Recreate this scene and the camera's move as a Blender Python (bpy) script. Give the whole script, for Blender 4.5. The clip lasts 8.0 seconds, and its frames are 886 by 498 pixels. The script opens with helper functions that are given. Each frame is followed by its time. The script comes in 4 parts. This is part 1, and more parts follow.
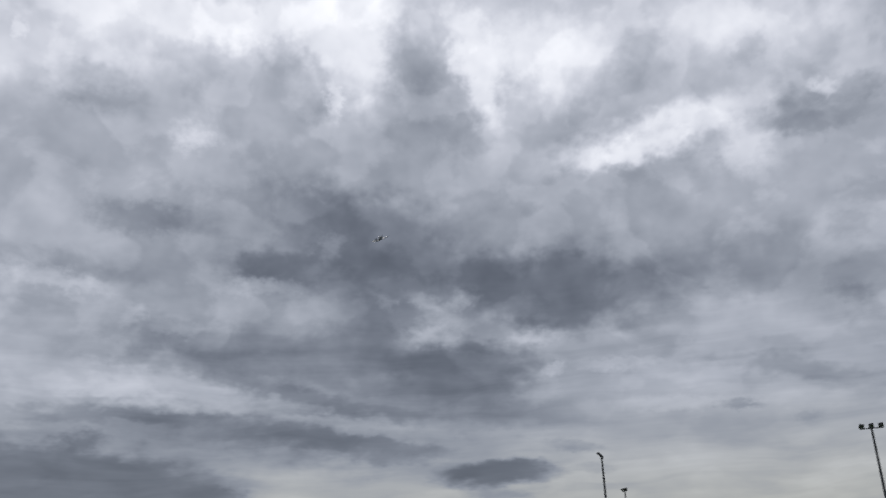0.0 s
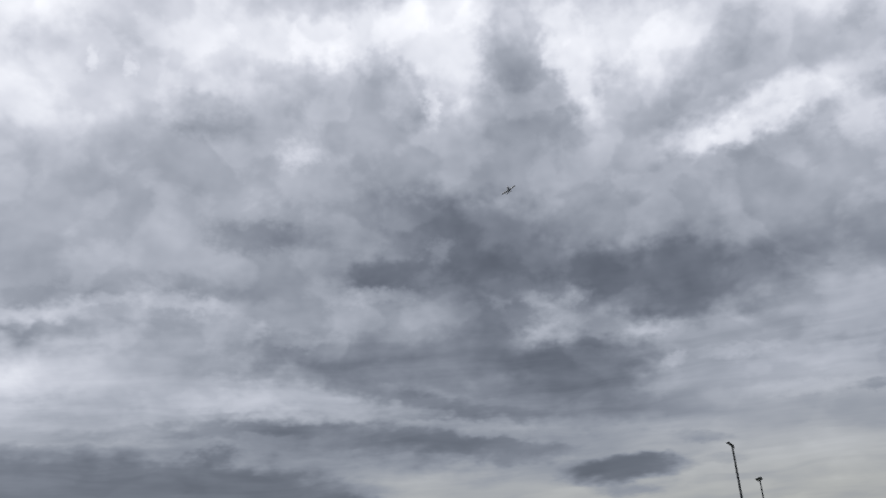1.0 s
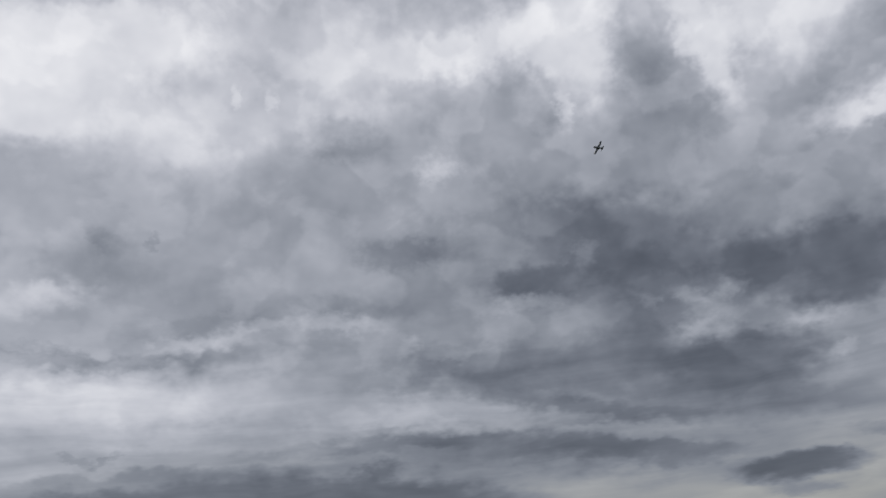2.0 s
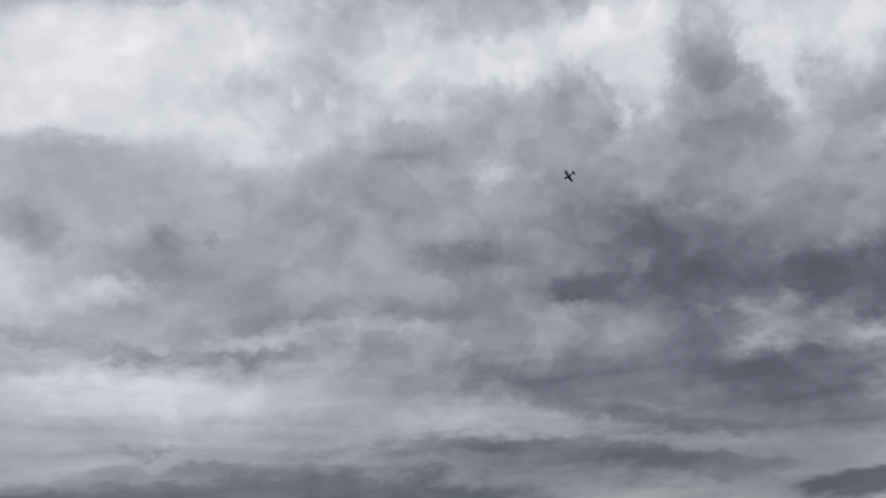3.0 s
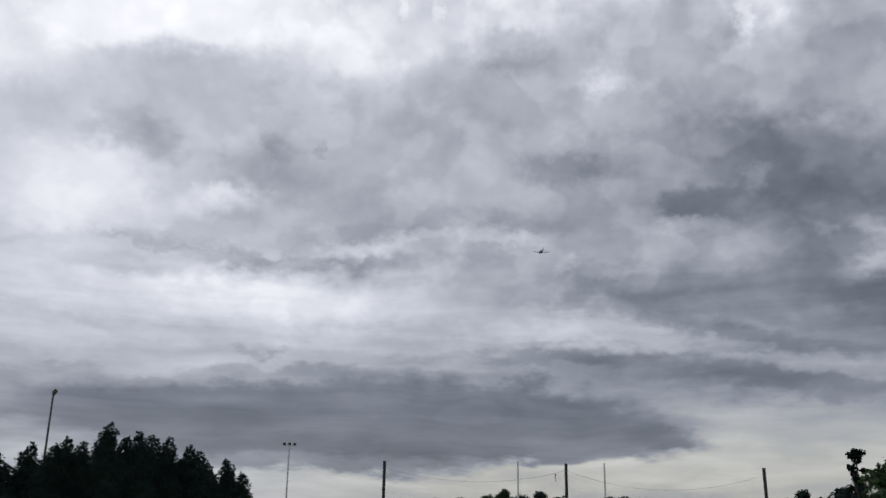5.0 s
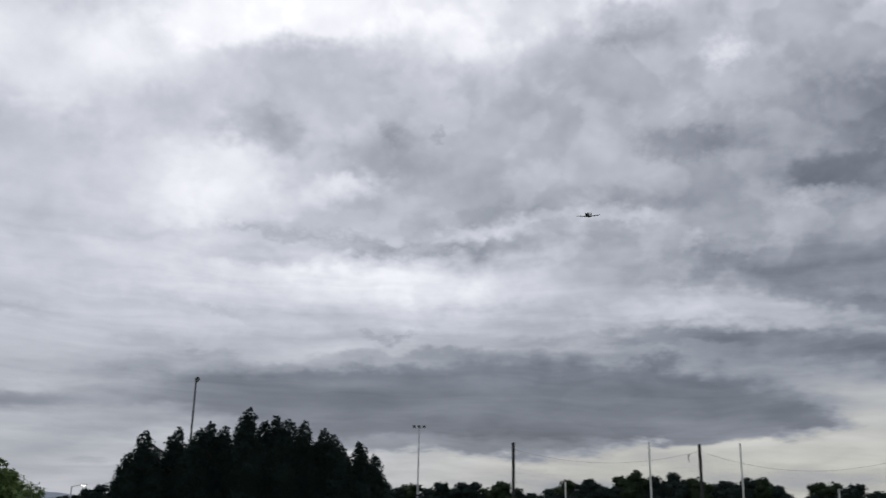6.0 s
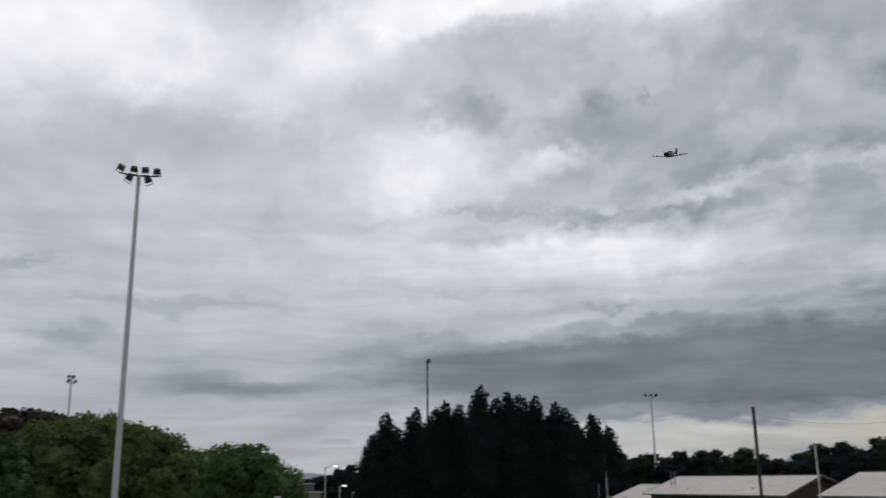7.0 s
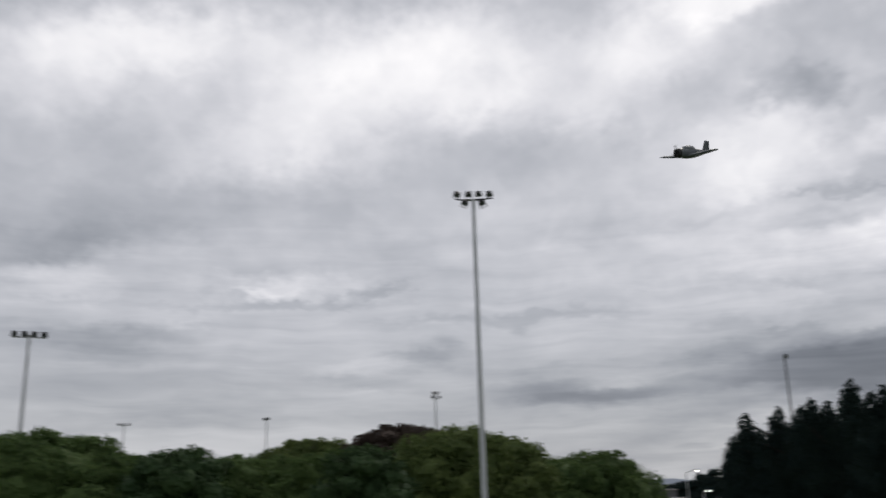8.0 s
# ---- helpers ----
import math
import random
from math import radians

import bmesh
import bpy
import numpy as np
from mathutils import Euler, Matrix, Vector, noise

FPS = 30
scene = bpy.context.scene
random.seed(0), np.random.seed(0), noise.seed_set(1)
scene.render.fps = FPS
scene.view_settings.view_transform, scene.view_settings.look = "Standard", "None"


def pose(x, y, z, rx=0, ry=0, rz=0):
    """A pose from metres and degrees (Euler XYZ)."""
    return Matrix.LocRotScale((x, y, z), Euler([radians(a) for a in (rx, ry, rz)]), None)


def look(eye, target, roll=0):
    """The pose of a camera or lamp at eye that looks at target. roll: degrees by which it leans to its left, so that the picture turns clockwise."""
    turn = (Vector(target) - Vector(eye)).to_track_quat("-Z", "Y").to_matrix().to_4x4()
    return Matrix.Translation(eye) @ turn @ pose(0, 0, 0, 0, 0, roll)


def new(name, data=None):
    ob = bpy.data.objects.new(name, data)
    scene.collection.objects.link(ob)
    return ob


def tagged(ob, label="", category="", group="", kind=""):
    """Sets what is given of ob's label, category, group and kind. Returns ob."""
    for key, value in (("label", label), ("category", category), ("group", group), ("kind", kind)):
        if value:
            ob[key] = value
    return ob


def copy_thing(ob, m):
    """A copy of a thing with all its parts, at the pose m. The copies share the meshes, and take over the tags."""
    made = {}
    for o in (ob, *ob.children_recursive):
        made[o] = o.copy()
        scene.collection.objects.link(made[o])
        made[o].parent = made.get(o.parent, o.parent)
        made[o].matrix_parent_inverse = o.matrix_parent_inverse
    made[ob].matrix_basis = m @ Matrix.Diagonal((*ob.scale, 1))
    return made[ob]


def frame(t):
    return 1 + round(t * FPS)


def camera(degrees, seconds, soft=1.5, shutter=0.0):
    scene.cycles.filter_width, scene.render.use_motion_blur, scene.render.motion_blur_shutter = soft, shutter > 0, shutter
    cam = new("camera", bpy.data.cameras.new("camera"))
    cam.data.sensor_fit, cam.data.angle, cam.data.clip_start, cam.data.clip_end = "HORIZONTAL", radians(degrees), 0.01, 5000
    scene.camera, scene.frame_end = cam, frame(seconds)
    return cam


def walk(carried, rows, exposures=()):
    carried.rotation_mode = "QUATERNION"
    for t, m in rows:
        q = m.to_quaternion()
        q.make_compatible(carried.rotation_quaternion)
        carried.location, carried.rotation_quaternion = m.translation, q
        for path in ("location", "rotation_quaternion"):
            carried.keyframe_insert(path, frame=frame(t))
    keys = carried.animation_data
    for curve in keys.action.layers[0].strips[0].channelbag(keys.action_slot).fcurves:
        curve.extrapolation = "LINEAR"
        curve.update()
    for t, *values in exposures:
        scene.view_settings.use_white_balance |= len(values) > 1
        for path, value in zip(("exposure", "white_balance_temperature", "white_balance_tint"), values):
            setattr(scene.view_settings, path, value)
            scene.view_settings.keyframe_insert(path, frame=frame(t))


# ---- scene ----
cam = camera(52.97, 8.0, soft=1.5, shutter=0.25)
PATH = [
    (0, pose(0, 0, 4.5, 110.68, 2.37, 0.53)),
    (0.5, pose(0, 0, 4.5, 110.56, 4.50, 5.21)),
    (1, pose(0, 0, 4.5, 111.16, 4.01, 8.62)),
    (1.5, pose(0, 0, 4.5, 111.93, 3.39, 12.96)),
    (2, pose(0, 0, 4.5, 112.45, 4.96, 18.97)),
    (2.2, pose(0, 0, 4.5, 112.44, 5.01, 20.72)),
    (3.3, pose(0, 0, 4.5, 112.88, 1.57, 21.99)),
    (3.5, pose(0, 0, 4.5, 112.56, 0.98, 22.30)),
    (4, pose(0, 0, 4.5, 110.86, 0.17, 24.23)),
    (4.2, pose(0, 0, 4.5, 110.02, -0.02, 25.04)),
    (5.3, pose(0, 0, 4.5, 106.65, -1.00, 29.36)),
    (5.5, pose(0, 0, 4.5, 106.40, -1.02, 30.86)),
    (6, pose(0, 0, 4.5, 106.00, -1.00, 35.81)),
    (6.5, pose(0, 0, 4.5, 105.30, -0.87, 42.47)),
    (7, pose(0, 0, 4.5, 104.31, 0.70, 50.49)),
    (7.2, pose(0, 0, 4.5, 104.14, 0.99, 53.82)),
    (7.5, pose(0, 0, 4.5, 104.19, 1.14, 59.12)),
    (7.8, pose(0, 0, 4.5, 104.62, 1.35, 65.91)),
    (8, pose(0, 0, 4.5, 105.13, 1.58, 72.67)),
]
EXPOSURE = [(0.0, 0.30, 6500, 10), (1.0, 0.30, 6500, 10), (1.5, 0.30, 6500, 10), (1.8, 0.16, 6540, 10), (2.2, -0.06, 6590, 10), (3.3, 0.02, 6570, 10), (4.2, 0.05, 6580, 10), (5.3, 0.45, 6600, 10), (6.0, 0.44, 6650, 10), (7.0, 0.39, 6800, 10), (8.0, 0.43, 6900, 10)]
walk(cam, PATH, EXPOSURE)


def polar(az, dist, z=0.0):
    """A place by its bearing (degrees, to the left of north) and its distance from the viewer's stand."""
    a = radians(az)
    return Vector((-math.sin(a) * dist, math.cos(a) * dist, z))


# ---- sky and sun ----
SUN_AZ, SUN_EL = 40.0, 52.0
sun_data = bpy.data.lights.new("sun", "SUN")
sun_data.energy, sun_data.angle, sun_data.color = 0.7, radians(25), (1.0, 0.96, 0.9)
sun = new("sun", sun_data)
sun.matrix_world = look(polar(SUN_AZ, 100, 128), (0, 0, 0))

world = bpy.data.worlds.new("overcast_sky")
scene.world = world
world.use_nodes = True
wt = world.node_tree
wt.nodes.clear()


class Nodes:
    """Small helpers to write node trees in one line each."""

    def __init__(self, tree):
        self.tree = tree

    def add(self, kind, inputs=(), **settings):
        n = self.tree.nodes.new(kind)
        for k, v in settings.items():
            setattr(n, k, v)
        for k, v in dict(inputs).items():
            if isinstance(v, bpy.types.NodeSocket):
                self.tree.links.new(v, n.inputs[k])
            else:
                n.inputs[k].default_value = v
        return n

    def math(self, op, a, b=0.0, c=0.0):
        return self.add("ShaderNodeMath", {0: a, 1: b, 2: c}, operation=op).outputs[0]

    def vmath(self, op, a, b=(0, 0, 0)):
        return self.add("ShaderNodeVectorMath", {0: a, 1: b}, operation=op).outputs[0]

    def noise(self, vec, scale, detail=4.0, rough=0.55, distort=0.0, colour=False):
        n = self.add("ShaderNodeTexNoise", {"Vector": vec, "Scale": scale, "Detail": detail, "Roughness": rough, "Distortion": distort})
        return n.outputs["Color" if colour else "Fac"]

    def ramp(self, fac, stops):
        n = self.add("ShaderNodeValToRGB", {0: fac})
        while len(n.color_ramp.elements) < len(stops):
            n.color_ramp.elements.new(0.5)
        for e, (p, c) in zip(n.color_ramp.elements, stops):
            e.position, e.color = p, (*c, 1)
        return n.outputs[0]

    def remap(self, v, a, b, c, d, smooth=False):
        n = self.add("ShaderNodeMapRange", {0: v, 1: a, 2: b, 3: c, 4: d}, interpolation_type="SMOOTHSTEP" if smooth else "LINEAR", clamp=not smooth)
        return n.outputs[0]


W = Nodes(wt)
way = W.add("ShaderNodeTexCoord").outputs["Generated"]
sep = W.add("ShaderNodeSeparateXYZ", {0: way}).outputs
azim = W.math("MULTIPLY", W.math("ARCTAN2", W.math("MULTIPLY", sep[0], -1.0), sep[1]), 57.2958)
elev = W.math("MULTIPLY", W.math("ARCSINE", sep[2]), 57.2958)
# near the horizon the cloud deck is seen flatter and flatter
tall = W.math("SUBTRACT", W.math("MULTIPLY", elev, 1.2), W.math("MULTIPLY", W.math("EXPONENT", W.math("MULTIPLY", elev, -0.2)), 20.0))
deck = W.add("ShaderNodeCombineXYZ", {0: azim, 1: tall}).outputs[0]
flat = W.add("ShaderNodeCombineXYZ", {0: azim, 1: elev}).outputs[0]
true_way = flat
# the clouds' outlines wander at two scales
warp_a = W.vmath("SUBTRACT", W.noise(deck, 0.13, 2.0, 0.5, 0.0, True), (0.5, 0.5, 0.5))
warp_b = W.vmath("SUBTRACT", W.noise(deck, 0.45, 3.0, 0.55, 0.0, True), (0.5, 0.5, 0.5))
flat = W.vmath("ADD", flat, W.vmath("MULTIPLY", warp_a, (4.0, 2.4, 0)))
flat = W.vmath("ADD", flat, W.vmath("MULTIPLY", warp_b, (2.6, 1.6, 0)))
warp_c = W.vmath("SUBTRACT", W.noise(deck, 1.0, 2.0, 0.5, 0.0, True), (0.5, 0.5, 0.5))
flat = W.vmath("ADD", flat, W.vmath("MULTIPLY", warp_c, W.add("ShaderNodeCombineXYZ", {0: W.remap(elev, 4, 16, 0.9, 1.9, True), 1: W.remap(elev, 4, 16, 0.35, 1.4, True)}).outputs[0]))
# small wisps keep closer to their places
near = W.vmath("ADD", true_way, W.vmath("MULTIPLY", warp_b, (1.3, 0.8, 0)))
near = W.vmath("ADD", near, W.vmath("MULTIPLY", warp_c, W.add("ShaderNodeCombineXYZ", {0: W.remap(elev, 4, 16, 0.9, 1.5, True), 1: W.remap(elev, 4, 16, 0.30, 1.1, True)}).outputs[0]))
fray = W.vmath("SUBTRACT", W.noise(deck, 2.3, 3.0, 0.6, 0.0, True), (0.5, 0.5, 0.5))
near = W.vmath("ADD", near, W.vmath("MULTIPLY", fray, W.add("ShaderNodeCombineXYZ", {0: W.remap(elev, 4, 16, 0.7, 1.1, True), 1: W.remap(elev, 4, 16, 0.22, 0.8, True)}).outputs[0]))
# plain overcast: a little lighter towards the hidden sun, then single clouds, then fine billows
tone = W.remap(azim, -30, 60, 0.595, 0.655, True)


def cloud(az, el, wide, high, tilt, amount, soft, field=None):
    """One cloud (darker) or gap (lighter) of the overcast: its bearing and height, half sizes and tilt in degrees."""
    global tone
    m = W.add("ShaderNodeMapping", {"Vector": field or flat, "Location": (az, el, 0), "Rotation": (0, 0, radians(-tilt)),
                                    "Scale": (1.3 * wide / math.cos(radians(el)), 1.3 * high, 1)}, vector_type="TEXTURE")
    g = W.add("ShaderNodeTexGradient", {0: m.outputs[0]}, gradient_type="SPHERICAL")
    tone = W.math("ADD", tone, W.remap(g.outputs["Fac"], 0.0, soft, 0.0, amount, True))


def wisp(*shape):
    """A small cloud or gap with a firmer place."""
    cloud(*shape, near)



cloud(8.0, 35.0, 5.8, 2.40, 2, 0.200, 1)
cloud(-3.7, 31.7, 1.4, 4.59, 11, 0.183, 0.8)
cloud(-16.5, 26.9, 7.9, 1.44, 7, 0.205, 0.8)
cloud(-25.9, 26.2, 3.8, 1.27, -5, -0.04, 0.7)
cloud(-20.1, 31.9, 5.3, 2.30, -14, 0.016, 1)
cloud(-22.0, 22.3, 9.9, 2.98, -11, -0.016, 1)
cloud(22.7, 32.9, 8.3, 2.87, 10, 0.098, 1)
cloud(3.3, 19.3, 11.6, 2.00, -4, -0.183, 0.8)
cloud(-8.5, 17.6, 8.2, 2.51, -5, -0.186, 0.8)
cloud(7.1, 23.0, 5.8, 2.16, -12, -0.077, 0.8)
cloud(-1.7, 12.8, 4.7, 2.15, -3, -0.186, 0.7)
cloud(-17.8, 18.4, 12.0, 2.05, -8, -0.079, 1)
cloud(24.4, 17.2, 6.4, 1.28, 5, 0.010, 0.8)
cloud(22.2, 11.7, 8.3, 1.28, 2, 0.046, 0.8)
cloud(-14.8, 10.3, 13.6, 1.70, -0, 0.010, 1)
cloud(-15.9, 5.8, 11.5, 1.97, -4, 0.037, 1)
cloud(12.2, 13.6, 8.4, 1.04, -8, -0.060, 0.8)
cloud(5.3, 8.3, 6.3, 0.70, -8, -0.050, 0.8)
cloud(-3.2, 6.4, 3.8, 0.76, -1, -0.200, 0.85)
cloud(-21.7, 11.3, 6.5, 0.81, -10, -0.066, 0.8)
cloud(46.7, 32.8, 9.5, 3.81, 13, 0.279, 1)
cloud(15.8, 34.7, 4.5, 1.40, -5, 0.116, 0.8)
cloud(49.3, 26.0, 3.8, 3.76, 12, -0.015, 1)
cloud(47.4, 22.8, 3.2, 1.60, -6, -0.077, 0.8)
cloud(40.0, 21.6, 4.1, 1.88, -9, -0.071, 0.8)
cloud(23.6, 29.6, 3.2, 1.44, -10, -0.068, 0.7)
cloud(42.7, 19.6, 3.0, 1.13, 6, 0.080, 0.7)
cloud(35.2, 16.7, 5.2, 0.49, 11, 0.070, 0.7)
cloud(25.2, 17.6, 6.5, 0.94, -0, 0.043, 0.7)
cloud(33.3, 16.6, 8.8, 0.84, 2, -0.052, 0.8)
cloud(44.7, 15.8, 6.5, 0.45, 5, -0.030, 0.8)
cloud(23.3, 13.2, 11.8, 1.61, -5, 0.015, 0.9)
cloud(42.9, 14.3, 11.4, 2.29, 4, 0.080, 1)
cloud(12.6, 9.4, 10.3, 0.89, -9, -0.050, 0.8)
cloud(-4.1, 19.4, 4.1, 1.90, -10, -0.054, 1)
cloud(46.1, 29.9, 10.0, 2.00, 8, 0.197, 1)
cloud(50.1, 20.1, 8.8, 4.38, 8, 0.174, 1)
cloud(36.1, 13.0, 16.3, 2.71, 5, 0.065, 1)
cloud(39.6, 15.9, 9.3, 0.65, 6, -0.025, 0.8)
cloud(51.4, 16.5, 8.7, 0.47, 10, -0.028, 0.8)
cloud(6.8, 17.4, 6.4, 4.17, -7, -0.043, 1)
cloud(34.0, 6.1, 18.5, 1.99, -1, -0.210, 0.5)
cloud(20.8, 5.3, 7.3, 1.38, -4, -0.210, 0.35)
cloud(34.6, 4.1, 10.5, 1.05, 1, -0.150, 0.4)
cloud(49.6, 6.3, 10.5, 1.65, 0, -0.106, 0.8)
cloud(47.8, 4.4, 9.9, 0.99, 2, -0.105, 0.7)
cloud(11.6, 3.3, 13.5, 1.35, -0, 0.039, 0.8)
cloud(28.6, 2.2, 17.4, 1.25, 1, 0.064, 0.8)
cloud(12.8, 9.0, 13.3, 1.67, -8, -0.110, 1)
cloud(21.3, 10.1, 10.6, 0.49, 1, -0.053, 0.8)
cloud(9.3, 11.6, 8.2, 0.65, -12, -0.083, 0.8)
cloud(50.0, 9.7, 10.0, 0.73, 4, -0.035, 0.8)
cloud(53.0, 2.9, 6.3, 1.56, 2, 0.039, 1)
cloud(77.3, 26.6, 11.2, 3.86, 1, 0.221, 1)
cloud(92.6, 27.6, 9.7, 2.26, 8, 0.131, 1)
cloud(93.5, 17.0, 12.5, 2.31, 10, -0.049, 1)
cloud(96.6, 14.7, 9.6, 1.28, 13, -0.042, 1)
cloud(82.8, 12.8, 7.8, 0.85, -2, 0.050, 0.8)
cloud(96.4, 12.4, 3.8, 0.83, 4, 0.060, 0.8)
cloud(77.7, 12.3, 4.3, 0.51, 12, -0.030, 0.7)
cloud(93.9, 9.5, 7.2, 0.98, 2, -0.080, 0.8)
cloud(74.8, 7.9, 4.7, 0.72, 5, -0.045, 0.7)
cloud(73.3, 8.6, 2.9, 0.65, -1, -0.030, 0.7)
cloud(83.5, 12.2, 2.8, 0.42, -9, 0.050, 0.7)
cloud(58.0, 21.7, 10.4, 2.07, -12, 0.020, 1)
cloud(65.5, 23.5, 7.1, 2.13, -4, 0.100, 1)
cloud(54.3, 23.0, 4.4, 2.01, -29, -0.020, 0.8)
cloud(48.1, 22.3, 3.8, 1.91, -31, -0.060, 0.8)
cloud(48.8, 17.1, 4.8, 0.65, -1, -0.020, 0.9)
cloud(60.6, 13.8, 14.1, 2.12, -1, 0.064, 1)
cloud(68.1, 10.6, 10.8, 0.51, 1, -0.049, 0.8)
cloud(63.0, 5.4, 7.7, 0.91, -5, -0.045, 0.8)
cloud(51.0, 7.5, 5.2, 1.95, -13, -0.051, 0.8)
cloud(89.4, 5.2, 11.7, 1.67, 0, -0.067, 1)
cloud(-24.0, 32.1, 6.4, 1.91, -16, 0.051, 1)
cloud(-10.0, 31.8, 4.2, 3.13, -8, 0.116, 1)
cloud(5.9, 32.6, 3.1, 2.45, 1, 0.128, 0.9)
cloud(-15.4, 32.1, 2.0, 2.71, -21, -0.074, 0.8)
cloud(26.8, 26.0, 5.0, 3.75, 10, -0.020, 1)
cloud(12.6, 25.7, 4.9, 2.10, -7, -0.062, 1)
cloud(3.0, 16.4, 2.9, 1.45, -2, -0.050, 0.7)
cloud(-4.6, 16.1, 4.3, 1.44, -4, -0.061, 0.8)
cloud(17.5, 15.3, 6.1, 1.01, 2, -0.047, 0.8)
cloud(-25.7, 15.8, 3.8, 2.21, -10, -0.051, 0.8)
cloud(0.4, 32.5, 2.5, 4.25, -1, -0.077, 0.9)
cloud(3.3, 26.8, 6.1, 2.38, -10, -0.019, 1)
cloud(-5.6, 26.2, 3.8, 2.51, -14, 0.050, 0.9)
cloud(29.2, 26.4, 9.3, 3.23, 2, -0.007, 1)
cloud(2.3, 21.7, 8.8, 2.36, -9, -0.079, 1)
cloud(5.1, 14.4, 5.4, 1.69, -5, -0.068, 0.8)
cloud(0.6, 10.6, 8.0, 1.28, -10, -0.090, 0.8)
cloud(-1.2, 35.3, 17.3, 4.16, -3, 0.126, 1)
cloud(19.0, 34.1, 13.0, 3.91, 8, 0.039, 1)
cloud(-23.8, 31.2, 11.2, 4.80, -15, 0.124, 1)
cloud(-23.7, 22.3, 9.8, 3.59, -12, 0.077, 1)
cloud(-24.4, 17.0, 8.0, 1.93, -10, 0.019, 1)
cloud(-7.3, 33.3, 3.1, 2.09, 14, 0.076, 0.9)
cloud(-23.8, 5.5, 4.6, 1.83, -5, 0.047, 1)
cloud(36.0, 36.1, 8.8, 3.03, 7, 0.170, 1)
cloud(21.8, 36.1, 7.0, 3.14, -1, 0.115, 1)
cloud(7.2, 35.0, 3.0, 2.70, -10, 0.110, 0.9)
cloud(-6.9, 32.2, 4.3, 2.44, -18, 0.053, 1)
cloud(-4.5, 29.4, 3.8, 1.58, -15, 0.042, 1)
cloud(9.6, 22.6, 8.8, 2.47, -6, -0.072, 1)
cloud(6.5, 17.3, 9.0, 2.07, -6, -0.047, 1)
cloud(14.0, 14.3, 9.2, 1.77, -3, -0.040, 1)
cloud(2.5, 8.8, 8.4, 1.93, -4, -0.060, 1)
cloud(22.9, 18.2, 4.7, 2.18, -1, -0.070, 1)
cloud(58.0, 26.8, 6.1, 3.68, 14, 0.125, 1)
cloud(34.9, 29.9, 7.0, 2.79, 3, 0.099, 1)
cloud(24.9, 13.5, 5.8, 2.16, -1, -0.030, 1)
cloud(15.8, 14.7, 7.6, 2.08, -3, -0.040, 1)
cloud(23.3, 2.3, 12.0, 1.71, 1, -0.070, 1)
cloud(41.2, 7.4, 7.0, 1.75, 2, 0.000, 1)
cloud(95.9, 25.2, 7.9, 3.49, 9, 0.116, 1)
cloud(83.0, 21.9, 9.1, 2.81, 2, 0.147, 1)
cloud(69.2, 28.6, 7.0, 3.14, -3, 0.107, 1)
cloud(94.4, 7.8, 8.4, 1.93, 2, -0.068, 1)
cloud(63.3, 1.3, 8.9, 2.05, -2, -0.040, 1)
cloud(22.3, 6.5, 8.1, 1.86, 0, -0.130, 0.45)
cloud(6.4, 19.7, 7.6, 1.30, -2, -0.050, 0.8)
cloud(43.8, 33.7, 11.3, 3.24, 11, 0.050, 1)
cloud(0.7, 20.8, 10.0, 3.66, -9, -0.040, 1)
cloud(3.6, 12.9, 11.6, 3.99, -5, -0.035, 1)
cloud(34.3, 14.0, 10.9, 1.81, 2, 0.040, 1)
cloud(19.7, 7.1, 4.2, 1.39, -8, -0.050, 0.6)
cloud(19.9, 2.0, 15.2, 1.01, 1, -0.030, 1)
cloud(59.7, 2.5, 11.9, 2.03, -2, -0.040, 1)
cloud(47.9, 9.9, 10.9, 2.17, -1, 0.030, 1)
cloud(49.5, 19.2, 5.5, 2.27, -10, -0.050, 1)
cloud(27.9, 16.8, 8.2, 4.24, -8, -0.045, 1)
cloud(31.1, 1.5, 9.7, 0.90, -1, -0.050, 1)
cloud(63.4, 25.8, 5.6, 2.79, -6, 0.030, 1)
cloud(26.1, 34.4, 13.1, 3.93, 7, 0.030, 1)
cloud(-13.1, 31.9, 13.1, 3.94, -15, 0.025, 1)
cloud(53.7, 25.7, 9.7, 5.15, 11, 0.035, 1)
cloud(50.7, 15.9, 10.1, 3.36, 7, 0.030, 1)
cloud(14.5, 8.7, 12.2, 2.78, -3, -0.030, 1)
cloud(30.0, 19.4, 4.3, 2.65, -8, -0.040, 1)
cloud(54.7, 18.9, 5.1, 2.04, -7, -0.030, 1)
cloud(50.4, 2.7, 8.7, 1.04, 1, -0.060, 0.9)
cloud(53.4, 5.2, 9.7, 0.97, -2, -0.050, 1)
cloud(65.3, 5.6, 6.3, 1.58, 3, -0.060, 1)
cloud(27.6, 9.7, 15.5, 4.13, -2, -0.035, 1)
cloud(24.6, 6.7, 15.6, 4.16, -0, -0.025, 1)
cloud(54.2, 18.7, 10.2, 4.75, 7, 0.020, 1)
cloud(30.2, 1.1, 8.3, 0.64, -1, -0.040, 1)
cloud(43.9, 34.4, 9.7, 2.91, 12, 0.025, 1)
cloud(54.5, 20.6, 4.1, 2.03, -8, -0.025, 1)
cloud(45.6, 19.6, 4.2, 2.44, -6, -0.030, 1)
cloud(-7.5, 19.2, 7.1, 4.83, -14, -0.030, 1)
cloud(-5.1, 9.5, 8.8, 3.16, -9, -0.030, 1)
cloud(41.6, 34.6, 8.8, 3.78, 9, 0.030, 1)
wisp(7.2, 20.8, 1.53, 0.89, 25, 0.111, 0.82)
